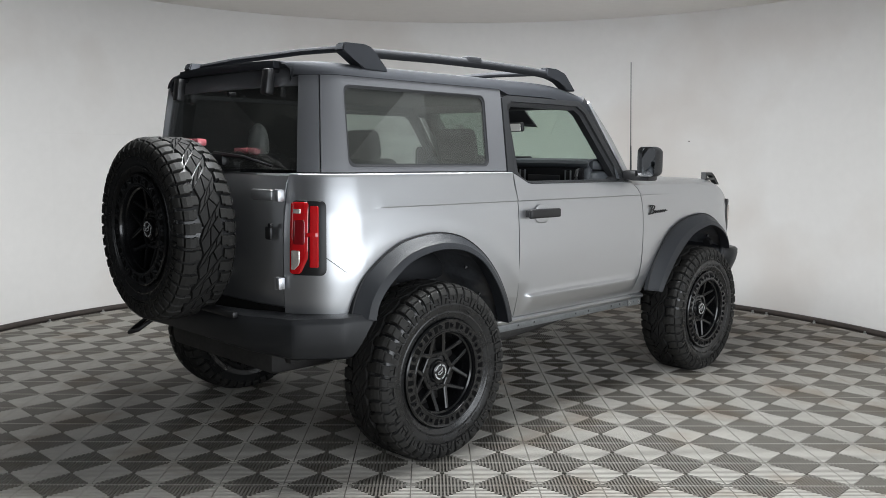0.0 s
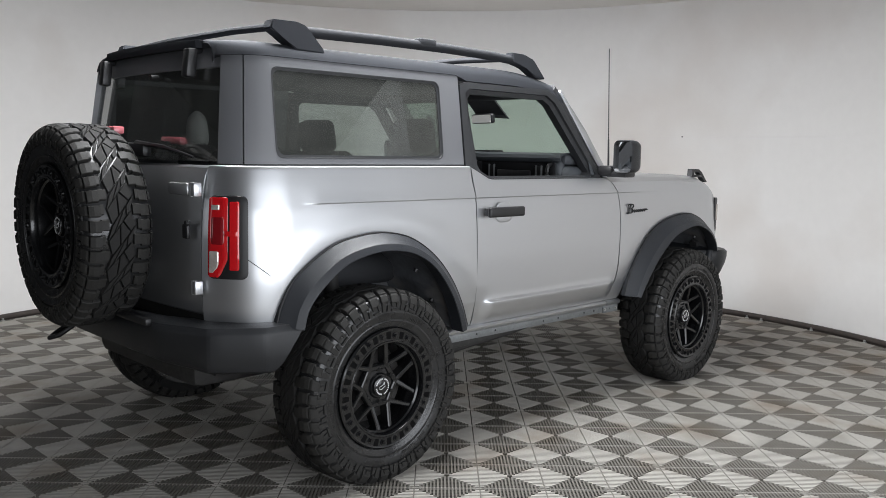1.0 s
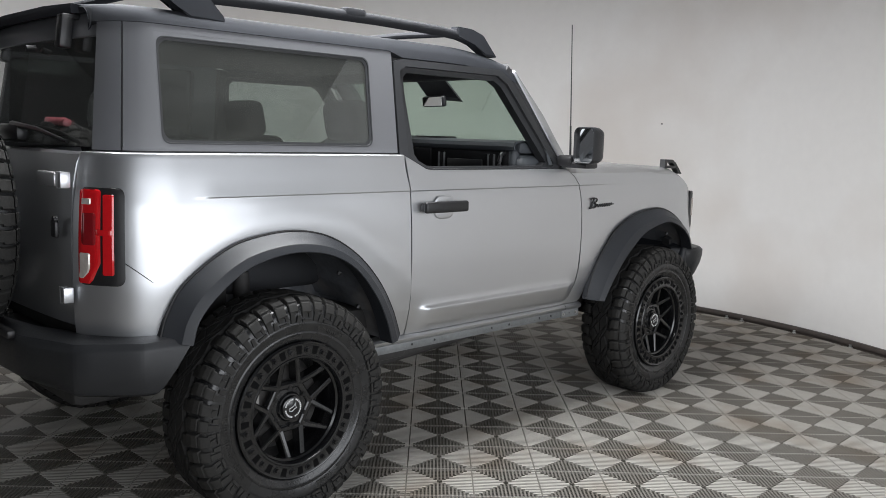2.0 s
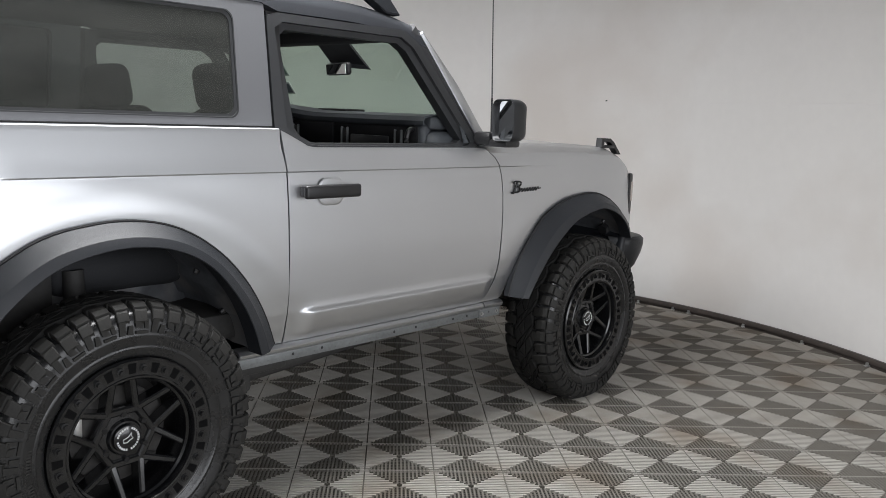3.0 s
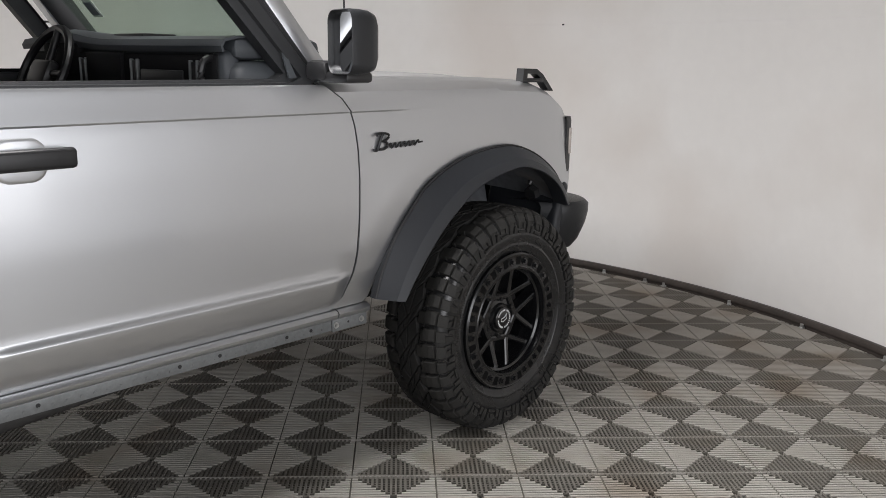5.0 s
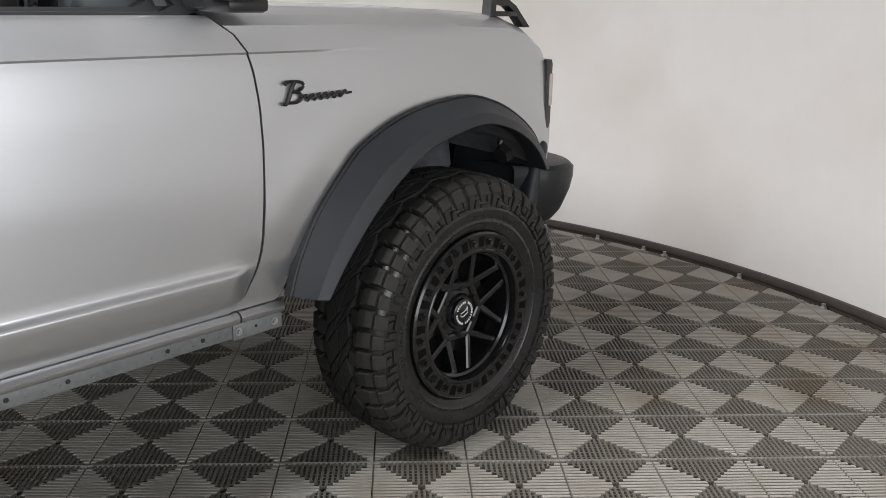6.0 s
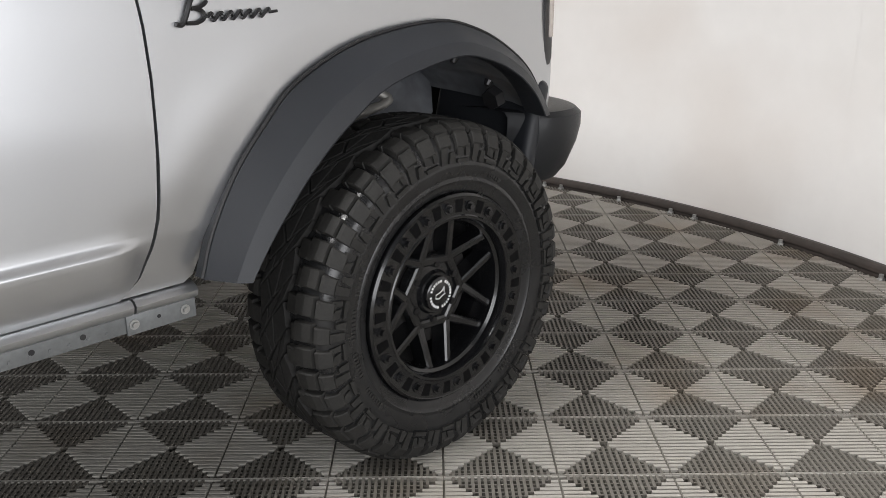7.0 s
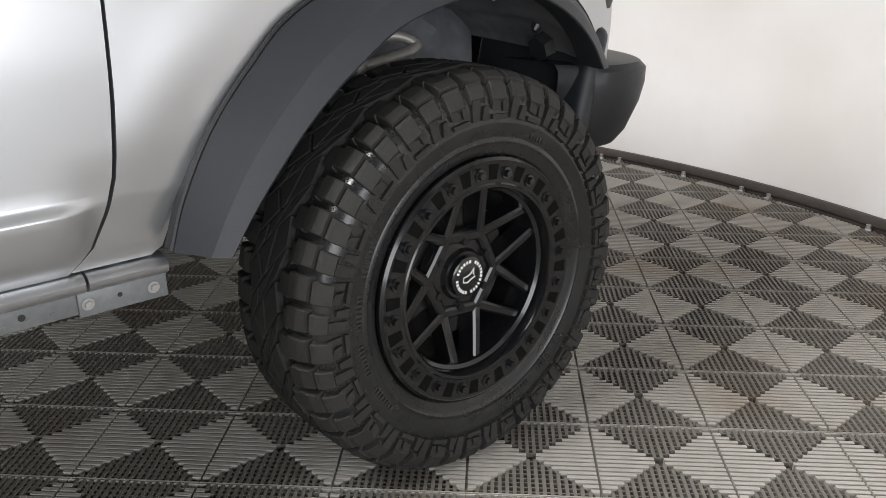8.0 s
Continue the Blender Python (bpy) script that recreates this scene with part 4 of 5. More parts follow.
def tailgate():
    bm = bm_new()
    rows = []
    for k in range(21):
        y = -0.648 + 1.296 * k / 20
        bow = 0.020 * (1 - (y / 0.65) ** 2) - 0.010 * (abs(y) / 0.65) ** 6
        rows.append([(-0.697 - bow + o, y, z) for z, o in ((0.765, 0.02), (0.775, 0.004), (0.79, 0.0), (0.95, -0.004), (1.10, -0.004), (1.20, 0.002), (1.26, 0.008), (1.33, 0.02), (1.36, 0.034), (1.370, 0.05))])
    quadgrid(bm, rows)
    thicken(bm, -0.04)
    gate = part("tailgate", bm, "paint", car, "silver rear gate", 30)
    for z in (1.275, 0.885):
        bm = bm_new()
        if z > 1:
            rbox(bm, (-0.722, -0.545, z), (0.030, 0.17, 0.050), 0.012)
        rod(bm, (-0.722, -0.645, z - 0.028), (-0.722, -0.645, z + 0.028), 0.013)
        rbox(bm, (-0.715, -0.662, z), (0.035, 0.03, 0.055), 0.005)
        part("gate_hinge", bm, "paint", gate, "silver gate hinge", 40)
    bm = bm_new()
    rbox(bm, (-0.722, -0.588, 1.105), (0.016, 0.045, 0.060), 0.007)
    rod(bm, (-0.722, -0.610, 1.140), (-0.736, -0.610, 1.140), 0.011)
    part("gate_latch", bm, "trim", gate, "small black gate latch", 40)
    return gate


def rear_glass():
    bm = bm_new()
    rows = []
    for k in range(17):
        y = -0.652 + 1.304 * k / 16
        bow = 0.045 * (1 - (y / 0.63) ** 2)
        rows.append([(-0.597 - bow + 0.055 * (z - 1.385) / 0.42, y * (1 - 0.045 * (z - 1.385) / 0.42), z) for z in (1.385, 1.5, 1.6, 1.7, 1.765)])
    quadgrid(bm, rows)
    thicken(bm, -0.006)
    g = part("rear_glass", bm, "rear", car, "dark tinted lift-up rear glass")
    g.visible_shadow = False
    bm = bm_new()
    rows = []
    for k in range(17):
        y = -0.615 + 1.23 * k / 16
        bow = 0.045 * (1 - (y / 0.63) ** 2)
        rows.append([(-0.599 - bow + 0.055 * (z - 1.385) / 0.42 + o, y, z) for z, o in ((1.765, 0.004), (1.768, -0.004), (1.80, -0.004), (1.845, 0.004), (1.868, 0.03))])
    quadgrid(bm, rows)
    thicken(bm, -0.02)
    part("glass_header", bm, "tip", g, "grey header above the rear glass", 40)
    for y in (-0.42, 0.42):
        bm = bm_new()
        rbox(bm, (-0.607, y, 1.785), (0.045, 0.055, 0.115), 0.010, Matrix.Rotation(radians(7), 4, "Y"))
        rbox(bm, (-0.585, y, 1.838), (0.075, 0.050, 0.018), 0.006)
        part("glass_hinge", bm, "trim", g, "black glass hinge", 40)
    bm = bm_new()
    rod(bm, (-0.605, -0.13, 1.742), (-0.64, -0.13, 1.74), 0.012)
    part("washer_nozzle", bm, "trim", g)
    # wiper, parked low
    bm = bm_new()
    tube(bm, [(-0.650, 0.05, 1.415), (-0.672, -0.05, 1.455), (-0.668, -0.30, 1.440), (-0.640, -0.50, 1.40)], [0.016, 0.014, 0.010, 0.006], 8)
    rbox(bm, (-0.665, -0.02, 1.425), (0.05, 0.24, 0.065), 0.02)
    part("rear_wiper", bm, "trim", g, "black rear wiper", 40)
    return g


def roof_rack():
    rack = new("roof_rack")
    rack.parent = car
    rack["label"] = "black roof rack with two rails and cross bars"
    for sgn in (-1, 1):
        y = sgn * 0.695
        bm = bm_new()
        pts = [(-0.24, 1.936), (0.2, 1.945), (0.6, 1.946), (0.95, 1.940), (1.12, 1.930), (1.18, 1.926)]
        tube(bm, [(x, y, z - 0.006) for x, z in pts], 0.027, 12, 0.85)
        rbox(bm, (0.47, y, 1.952), (0.11, 0.055, 0.040), 0.012)
        part("side_rail", bm, "rack", rack, smooth=40)
        bm = bm_new()
        # rear foot: a broad raked post
        side = [(-0.415, 1.925), (-0.400, 1.962), (-0.28, 1.964), (-0.235, 1.952), (-0.145, 1.862), (-0.142, 1.842), (-0.285, 1.848), (-0.33, 1.885)]
        prism(bm, [(x, y - 0.030 * sgn, z) for x, z in side], (0, sgn * 0.065, 0))
        bmesh.ops.bevel(bm, geom=bm.edges[:], offset=0.006, segments=2, affect="EDGES")
        part("rack_foot", bm, "rooftex", rack, "grey raked foot", 30)
        bm = bm_new()
        side = [(1.07, 1.962), (1.17, 1.960), (1.25, 1.938), (1.350, 1.842), (1.26, 1.846), (1.19, 1.895), (1.07, 1.912)]
        prism(bm, [(x, y - 0.028 * sgn, z) for x, z in side], (0, sgn * 0.056, 0))
        bmesh.ops.bevel(bm, geom=bm.edges[:], offset=0.006, segments=2, affect="EDGES")
        part("rack_foot", bm, "rooftex", rack, "black front foot", 30)
    for x, z in ((-0.33, 1.945), (1.10, 1.935)):
        bm = bm_new()
        tube(bm, [(x, -0.68, z), (x, -0.3, z + 0.012), (x, 0.3, z + 0.012), (x, 0.68, z)], 0.020, 10, 0.8)
        part("cross_bar", bm, "rack", rack, smooth=40)
    return rack


def antenna():
    bm = bm_new()
    rod(bm, (1.985, -0.715, 1.31), (1.982, -0.715, 1.345), 0.022, 0.014)
    rod(bm, (1.982, -0.715, 1.345), (1.972, -0.715, 1.53), 0.0065, 0.005)
    rod(bm, (1.972, -0.715, 1.53), (1.944, -0.715, 2.064), 0.0034, 0.0026)
    part("antenna", bm, "trim", car, "thin black whip antenna", 40)


# ---- wheels: axle along y, outer face towards -y ----
TR, TH = 0.437, 0.150                       # tyre radius and half-width


def tread_r(v):
    """Radius of the tyre's skin at a distance v from its middle line."""
    return interp(abs(v), ((0, TR), (0.09, TR - 0.003), (0.118, TR - 0.010), (0.130, TR - 0.021), (0.140, TR - 0.034), (0.147, TR - 0.060)))


def squash(bm, drop):
    """Flattens the foot of a tyre that stands on the ground."""
    for v in bm.verts:
        if v.co.z < -drop:
            v.co.z = -drop


def tyre_mesh(flat):
    bm = bm_new()
    half = [(0.262, 0.115), (0.270, 0.126), (0.285, 0.132), (0.292, 0.134), (0.296, 0.137), (0.301, 0.137), (0.305, 0.135), (0.325, 0.1410), (0.330, 0.1412), (0.333, 0.1420), (0.337, 0.1420), (0.340, 0.1412), (0.366, 0.1412), (0.385, 0.139), (0.400, 0.130), (0.410, 0.114), (0.4185, 0.085), (0.422, 0.03)]
    prof = [(r, -y) for r, y in half] + [(r, y) for r, y in half[::-1]]
    lathe(bm, prof, 96)
    if flat:
        squash(bm, 0.4135)
    return finish(bm, 32)


LUGS = 22                                   # pairs of shoulder lugs round a tyre
STEP = 2 * math.pi / LUGS


def skin(a, v, h=0.0):
    r = tread_r(v) + h
    return (r * math.cos(a), v, r * math.sin(a))


def shrink(poly, w):
    """An outline of (angle, v) drawn in on all its sides by w along the tyre's face."""
    pts = [Vector((a * TR, v)) for a, v in poly]
    area2 = sum(p.x * q.y - q.x * p.y for p, q in zip(pts, pts[1:] + pts[:1]))
    side = 1 if area2 > 0 else -1
    out = []
    for i, p in enumerate(pts):
        e0, e1 = (p - pts[i - 1]).normalized(), (pts[(i + 1) % len(pts)] - p).normalized()
        n0, n1 = side * Vector((-e0.y, e0.x)), side * Vector((-e1.y, e1.x))
        q = p + (n0 + n1) * (w / max(0.35, 1 + n0.dot(n1)))
        out.append((q.x / TR, q.y))
    return out


def block(bm, poly, drop=0.016):
    """A raised tread block with worn edges over an outline of (angle, v)."""
    rings = [[skin(a, v, -drop) for a, v in shrink(poly, -0.0008)], [skin(a, v, -0.0012) for a, v in poly], [skin(a, v) for a, v in shrink(poly, 0.0009)]]
    vs = [[bm.verts.new(p) for p in r] for r in rings]
    bm.faces.new(vs[2])
    n = len(poly)
    for lo, hi in zip(vs, vs[1:]):
        for i in range(n):
            j = (i + 1) % n
            bm.faces.new((hi[i], lo[i], lo[j], hi[j]))


def tread_mesh(flat):
    """The middle of the tread: slanting strips between two zigzag grooves, cut across by sipes."""
    bm = bm_new()
    rng = random.Random(11)

    def rim_line(k, sg):
        """Corner k, in half steps, of the zigzag on one side."""
        far = (k % 2 == 0) == (sg > 0)
        return ((0.24 + 0.5 * k) * STEP, sg * (0.058 if far else 0.041))

    def mix(p, q, f):
        return (p[0] + (q[0] - p[0]) * f, p[1] + (q[1] - p[1]) * f)

    for k in range(2 * LUGS):
        a, b = rim_line(k, -1), rim_line(k + 1, -1)
        d, c = rim_line(k + 2, 1), rim_line(k + 3, 1)
        cuts = [(0.0, 0.0), (0.26 + 0.1 * rng.random(), 0.42 + 0.1 * rng.random()), (0.72 + 0.06 * rng.random(), 0.55 + 0.08 * rng.random()), (1.0, 1.0)]
        for (f0, g0), (f1, g1) in zip(cuts, cuts[1:]):
            block(bm, shrink([mix(a, d, f0), mix(b, c, g0), mix(b, c, g1), mix(a, d, f1)], 0.0036))
    if flat:
        squash(bm, 0.4140)
    return finish(bm, 32)


def shoulder_mesh(flat):
    """Lugs over the tyre's shoulders, long and short in turn, stepped and bevelled, running down the side."""
    bm = bm_new()
    for k in range(LUGS):
        for sg in (-1, 1):
            for b, w, long in ((0.04, 0.38, 1), (0.555, 0.355, 0)):
                a0 = (k + (0.0 if sg < 0 else 0.5) + b) * STEP
                upper = [0.050 if long else 0.067, 0.080, 0.081, 0.104, 0.1215]
                lower = [0.1275, 0.134, 0.141, 0.1475] if long else [0.1275, 0.134, 0.1415, 0.1460]
                for vs in (upper, lower):
                    rs = [tread_r(v) for v in vs]
                    if vs is lower:
                        rs[-2:] = (TR - 0.037, TR - (0.052 if long else 0.046))
                    rows = []
                    for q, (v, r) in enumerate(zip(vs, rs)):
                        step = 0.045 * STEP if vs is upper and q < 2 else (-0.015 * STEP if vs is upper else 0.03 * STEP)
                        l, h = a0 + step, a0 + w * STEP + step * 0.4
                        if vs is lower:
                            l, h = l + 0.015 * STEP * q, h + 0.01 * STEP * q
                        bev = 0.0026 / TR
                        cut = 0.0 if 0 < q < len(vs) - 1 else 0.0025
                        y = sg * v
                        inset = 0.006 * sg if v > 0.125 else 0.0
                        prof = ((l - 0.004, r - 0.017, y - inset), (l, r - 0.0032 - cut, y), (l + bev, r - cut, y), (h - bev, r - cut, y), (h, r - 0.0032 - cut, y), (h + 0.004, r - 0.017, y - inset))
                        rows.append([(rr * math.cos(t), yy, rr * math.sin(t)) for t, rr, yy in prof])
                    for end in (0, -1):
                        low = []
                        for x, y, z in rows[end]:
                            g = (rs[end] - 0.018) / math.hypot(x, z)
                            low.append((x * g, y - (0.010 * sg if end and vs is lower else 0.0), z * g))
                        rows.insert(0, low) if end == 0 else rows.append(low)
                    quadgrid(bm, rows)
    bmesh.ops.remove_doubles(bm, verts=bm.verts[:], dist=1e-6)
    if flat:
        squash(bm, 0.4140)
    return finish(bm, 14)


def sidewall_mesh():
    """Raised maze of plain bars on the outer sidewall, and a ring of small marks nearer the rim."""
    bm = bm_new()

    def bar(q, y0=-0.1385, up=0.0090):
        q = [(0.342 + (r - 0.350) * 1.3 if r > 0.33 else r, t) for r, t in q]
        prism(bm, [(r * math.cos(t), y0, r * math.sin(t)) for r, t in q], (0, -up, 0))

    for k in range(LUGS):
        a, p = k * STEP, STEP
        bar([(0.351, a + 0.05 * p), (0.351, a + 0.44 * p), (0.358, a + 0.44 * p), (0.358, a + 0.05 * p)])
        bar([(0.362, a + 0.05 * p), (0.362, a + 0.16 * p), (0.384, a + 0.20 * p), (0.384, a + 0.07 * p)], up=0.0075)
        bar([(0.362, a + 0.22 * p), (0.366, a + 0.44 * p), (0.384, a + 0.46 * p), (0.376, a + 0.26 * p)], up=0.0075)
        bar([(0.350, a + 0.53 * p), (0.352, a + 0.72 * p), (0.372, a + 0.66 * p), (0.372, a + 0.55 * p)])
        bar([(0.352, a + 0.78 * p), (0.352, a + 0.95 * p), (0.384, a + 0.93 * p), (0.384, a + 0.74 * p)], up=0.0075)
    rng = random.Random(4)
    for start, count in ((60, 5), (150, 44), (285, 16)):
        for k in range(count):
            a = math.radians(start) + k * 0.03
            if k % 11 < 8:
                bar([(0.310, a), (0.310, a + 0.006 + 0.012 * rng.random()), (0.324, a + 0.018), (0.324, a)], -0.137, 0.0035)
    return finish(bm, 32)


def rim_mesh():
    bm = bm_new()
    # barrel, lip ring and inner dish
    lathe(bm, [(0.262, -0.116), (0.266, -0.126), (0.265, -0.134), (0.259, -0.139), (0.256, -0.1375), (0.213, -0.1375), (0.210, -0.140), (0.204, -0.139), (0.200, -0.132), (0.199, -0.112), (0.192, -0.106), (0.190, -0.094), (0.187, -0.060), (0.184, 0.02), (0.205, 0.11), (0.262, 0.118)], 96)
    # hub
    lathe(bm, [(0.0, -0.078), (0.052, -0.078), (0.058, -0.068), (0.096, -0.064), (0.098, -0.05), (0.080, -0.02), (0.08, 0.03), (0.0, 0.03)], 48)

    def spoke(a0, r0, a1, r1, y0, y1, w0, w1, t):
        p = Vector((r0 * math.cos(a0), y0, r0 * math.sin(a0)))
        q = Vector((r1 * math.cos(a1), y1, r1 * math.sin(a1)))
        d = (q - p).normalized()
        s = d.cross(Vector((0, 1, 0))).normalized()
        f = d.cross(s)
        if f.y > 0:
            f = -f
        rings = []
        for c, w in ((p, w0), (p.lerp(q, 0.5), (w0 + w1) * 0.48), (q, w1)):
            rings.append([c + s * w * 0.5 - f * t, c + s * w * 0.5 - f * 0.004, c + s * (w * 0.5 - 0.005), c - s * (w * 0.5 - 0.005), c - s * w * 0.5 - f * 0.004, c - s * w * 0.5 - f * t])
        vs = [[bm.verts.new(v) for v in r + r[:1]] for r in rings]
        for a, b in zip(vs, vs[1:]):
            for i in range(6):
                bm.faces.new((a[i], a[i + 1], b[i + 1], b[i]))
        bm.faces.new([bm.verts.new(v) for v in rings[-1]])

    for k in range(6):
        a = math.radians(60 * k + 12)
        for sg in (-1, 1):
            spoke(a + sg * 0.03, 0.098, a + sg * math.radians(21), 0.197, -0.076, -0.100, 0.023, 0.021, 0.050)
        # hexagonal plate round the hub
        spoke(a, 0.094, a + math.radians(60), 0.098, -0.0755, -0.0755, 0.024, 0.024, 0.03)
    return finish(bm, 32)


def bolt_mesh():
    bm = bm_new()
    p = Vector((0.233, -0.1365, 0))
    rod(bm, p, p + Vector((0, -0.004, 0)), 0.0135, 0.0128, 14)
    rod(bm, p, p + Vector((0, -0.012, 0)), 0.0085, 0.0075, 6)
    return finish(bm, 40)


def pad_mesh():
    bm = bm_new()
    # flat raised plates; their near-black colour paints the shade of recesses
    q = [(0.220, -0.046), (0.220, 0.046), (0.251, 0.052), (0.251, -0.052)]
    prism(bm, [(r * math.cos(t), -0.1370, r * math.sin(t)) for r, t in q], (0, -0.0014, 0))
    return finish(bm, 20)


def lug_mesh():
    bm = bm_new()
    p = Vector((0.074, -0.062, 0))
    rod(bm, p, p + Vector((0, -0.016, 0)), 0.010, 0.009, 6)
    return finish(bm, 20)


def cap_mesh():
    bm = bm_new()
    lathe(bm, [(0.0, -0.094), (0.040, -0.093), (0.044, -0.090), (0.046, -0.078)], 40)
    return finish(bm, 40)


def cap_print_mesh():
    """White ring of bars and a plain emblem shape on the cap."""
    bm = bm_new()
    rng = random.Random(2)
    for k in range(26):
        if k in (6, 13, 20):
            continue
        a = 2 * math.pi * k / 26
        w = 0.13 + 0.05 * rng.random()
        q = [(0.031, a), (0.031, a + w), (0.0375, a + w), (0.0375, a)]
        prism(bm, [(r * math.cos(t), -0.0938, r * math.sin(t)) for r, t in q], (0, -0.001, 0))
    tube(bm, [(-0.014, -0.0945, -0.012), (-0.016, -0.0945, -0.002), (-0.006, -0.0945, 0.002), (0.002, -0.0945, 0.008), (0.008, -0.0945, 0.020), (0.010, -0.0945, 0.008), (0.016, -0.0945, 0.002), (0.006, -0.0945, -0.004), (-0.002, -0.0945, -0.012), (-0.014, -0.0945, -0.012)], 0.0016, 6)
    return finish(bm, 0)


def brake_mesh():
    bm = bm_new()
    lathe(bm, [(0.06, -0.03), (0.155, -0.03), (0.155, 0.0), (0.06, 0.0)], 40)
    return finish(bm, 30)


def backing_mesh():
    bm = bm_new()
    lathe(bm, [(0.03, 0.045), (0.19, 0.035), (0.198, 0.045), (0.19, 0.055), (0.03, 0.06)], 40)
    return finish(bm, 30)


def caliper_mesh():
    bm = bm_new()
    rbox(bm, (-0.138, -0.03, 0.055), (0.030, 0.06, 0.085), 0.010)
    return finish(bm, 40)


MESH = dict(tyre=tyre_mesh(True), spare=tyre_mesh(False), rim=rim_mesh(), bolts=bolt_mesh(), pads=pad_mesh(), lugs=lug_mesh(), tread=tread_mesh(True), spare_tread=tread_mesh(False), shoulder=shoulder_mesh(True), spare_shoulder=shoulder_mesh(False), letters=sidewall_mesh(), cap=cap_mesh(), prints=cap_print_mesh(), brake=brake_mesh(), backing=backing_mesh(), caliper=caliper_mesh())


def wheel(name, m, spin, flat=True):
    w = new(name)
    w.parent = car
    w.matrix_basis = m
    w["label"] = "large black off-road wheel"
    part("tyre", MESH["tyre" if flat else "spare"], "tyre", w, "black all-terrain tyre with chunky tread")
    for key, n, mat, lab in (("tread" if flat else "spare_tread", "tread_block", "tread", "raised rubber tread blocks"), ("shoulder" if flat else "spare_shoulder", "shoulder_lug", "lug", "glossy rubber shoulder lugs"),
                             ("letters", "sidewall_bar", "lug", "raised rubber bars")):
        tagged(part(n, MESH[key], mat, w, lab), kind="stuff")
    turn = Matrix.Rotation(radians(spin), 4, "Y")
    for n, key, mat, lab in (("rim", "rim", "rim", "satin black rim with paired spokes"), ("centre_cap", "cap", "rim", "black cap"), ("cap_print", "prints", "white", "white ring of print bars")):
        part(n, MESH[key], mat, w, lab).matrix_basis = turn
    for k in range(20):
        part("ring_bolt", MESH["bolts"], "rim", w).matrix_basis = turn @ Matrix.Rotation(radians(18 * k), 4, "Y")
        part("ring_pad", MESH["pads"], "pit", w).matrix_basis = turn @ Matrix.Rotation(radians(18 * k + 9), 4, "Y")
    for k in range(6):
        part("lug_nut", MESH["lugs"], "bolt", w).matrix_basis = turn @ Matrix.Rotation(radians(60 * k + 20), 4, "Y")
    if flat:
        part("brake_disc", MESH["brake"], "disc", w, "dark worn brake disc")
        part("backing_plate", MESH["backing"], "under", w, "black plate behind the brake")
        part("caliper", MESH["caliper"], "copper" if m.translation.x > 1 else "steel", w, "bronze brake caliper" if m.translation.x > 1 else "grey brake caliper")
    return w


WY = 0.865
wheel("wheel", pose(0, -WY, 0.4135), 8)
wheel("wheel", pose(2.55, -WY, 0.4135), 14)
wheel("wheel", pose(0, WY, 0.4135, 0, 0, 180), 20)
wheel("wheel", pose(2.55, WY, 0.4135, 0, 0, 180), 35)
wheel("spare_wheel", pose(-0.915, 0.0, 1.098, 0, 0, -90), 15, False)

for sgn in (-1, 1):
    quarter(sgn)
    d = door_skin(sgn)
    door_frame(sgn, d)
    handle(sgn, d)
    f = fender(sgn)
    badge(sgn, f)
    flare(REAR_ARCH, REAR_LIP, sgn)
    flare(FRONT_ARCH, FRONT_LIP, sgn)
    well(0.03, REAR_LIP, sgn)
    well(2.52, FRONT_LIP, sgn)
    sill(sgn)
    hardtop_side(sgn)
    rear_pillar(sgn)
    belt_seal(sgn)
    b_pillar_cover(sgn)
    mirror(sgn)
    tail_lamp(sgn)
roof()
screen_frame()
hood()
nose()
front_bumper()
rear_bumper()
tailgate()
rear_glass()
roof_rack()
antenna()


# ---- inside and under the car ----
def seat(x, y, head):
    s = new("seat")
    s.parent = car
    s["label"] = "black cloth car seat with headrest"
    bm = bm_new()
    rbox(bm, (x + 0.22, y, 0.86), (0.52, 0.50, 0.16), 0.06, seg=3)
    part("cushion", bm, "cloth", s)
    bm = bm_new()
    rbox(bm, (x - 0.06, y, 1.16), (0.14, 0.48, 0.56), 0.06, Matrix.Rotation(radians(-14), 4, "Y"), seg=3)
    part("backrest", bm, "cloth", s)
    bm = bm_new()
    rbox(bm, (x - 0.16, y, head), (0.11, 0.27, 0.19), 0.045, Matrix.Rotation(radians(-10), 4, "Y"), seg=3)
    rod(bm, (x - 0.13, y - 0.06, head - 0.18), (x - 0.15, y - 0.06, head - 0.05), 0.007)
    rod(bm, (x - 0.13, y + 0.06, head - 0.18), (x - 0.15, y + 0.06, head - 0.05), 0.007)
    part("headrest", bm, "cloth", s)
    return s


seat(0.87, -0.36, 1.515)
seat(0.76, 0.36, 1.515)
for y in (-0.30, 0.30):
    seat(-0.02, y, 1.36)

sh = new("seat_cover")
sh.parent = car
sh["label"] = "rear headrest under a pale plastic cover"
bm = bm_new()
bmesh.ops.create_uvsphere(bm, u_segments=20, v_segments=14, radius=1.0, matrix=Matrix.Translation((-0.15, 0.38, 1.505)) @ Matrix.Diagonal((0.055, 0.070, 0.125, 1)))
for v in bm.verts:
    v.co += 0.004 * noise.noise_vector(v.co * 30)
part("plastic_cover", bm, "cover", sh, smooth=60)
bm = bm_new()
rbox(bm, (1.70, 0, 1.25), (0.34, 1.52, 0.24), 0.05, seg=3)
rbox(bm, (1.70, 0, 1.405), (0.32, 1.46, 0.065), 0.024)
dash = part("dashboard", bm, "dash", car, "dark grey dashboard", 40)
bm = bm_new()
rbox(bm, (1.522, 0.0, 1.305), (0.026, 1.36, 0.165), 0.008)
rbox(bm, (1.51, 0.02, 1.315), (0.03, 0.26, 0.15), 0.01)
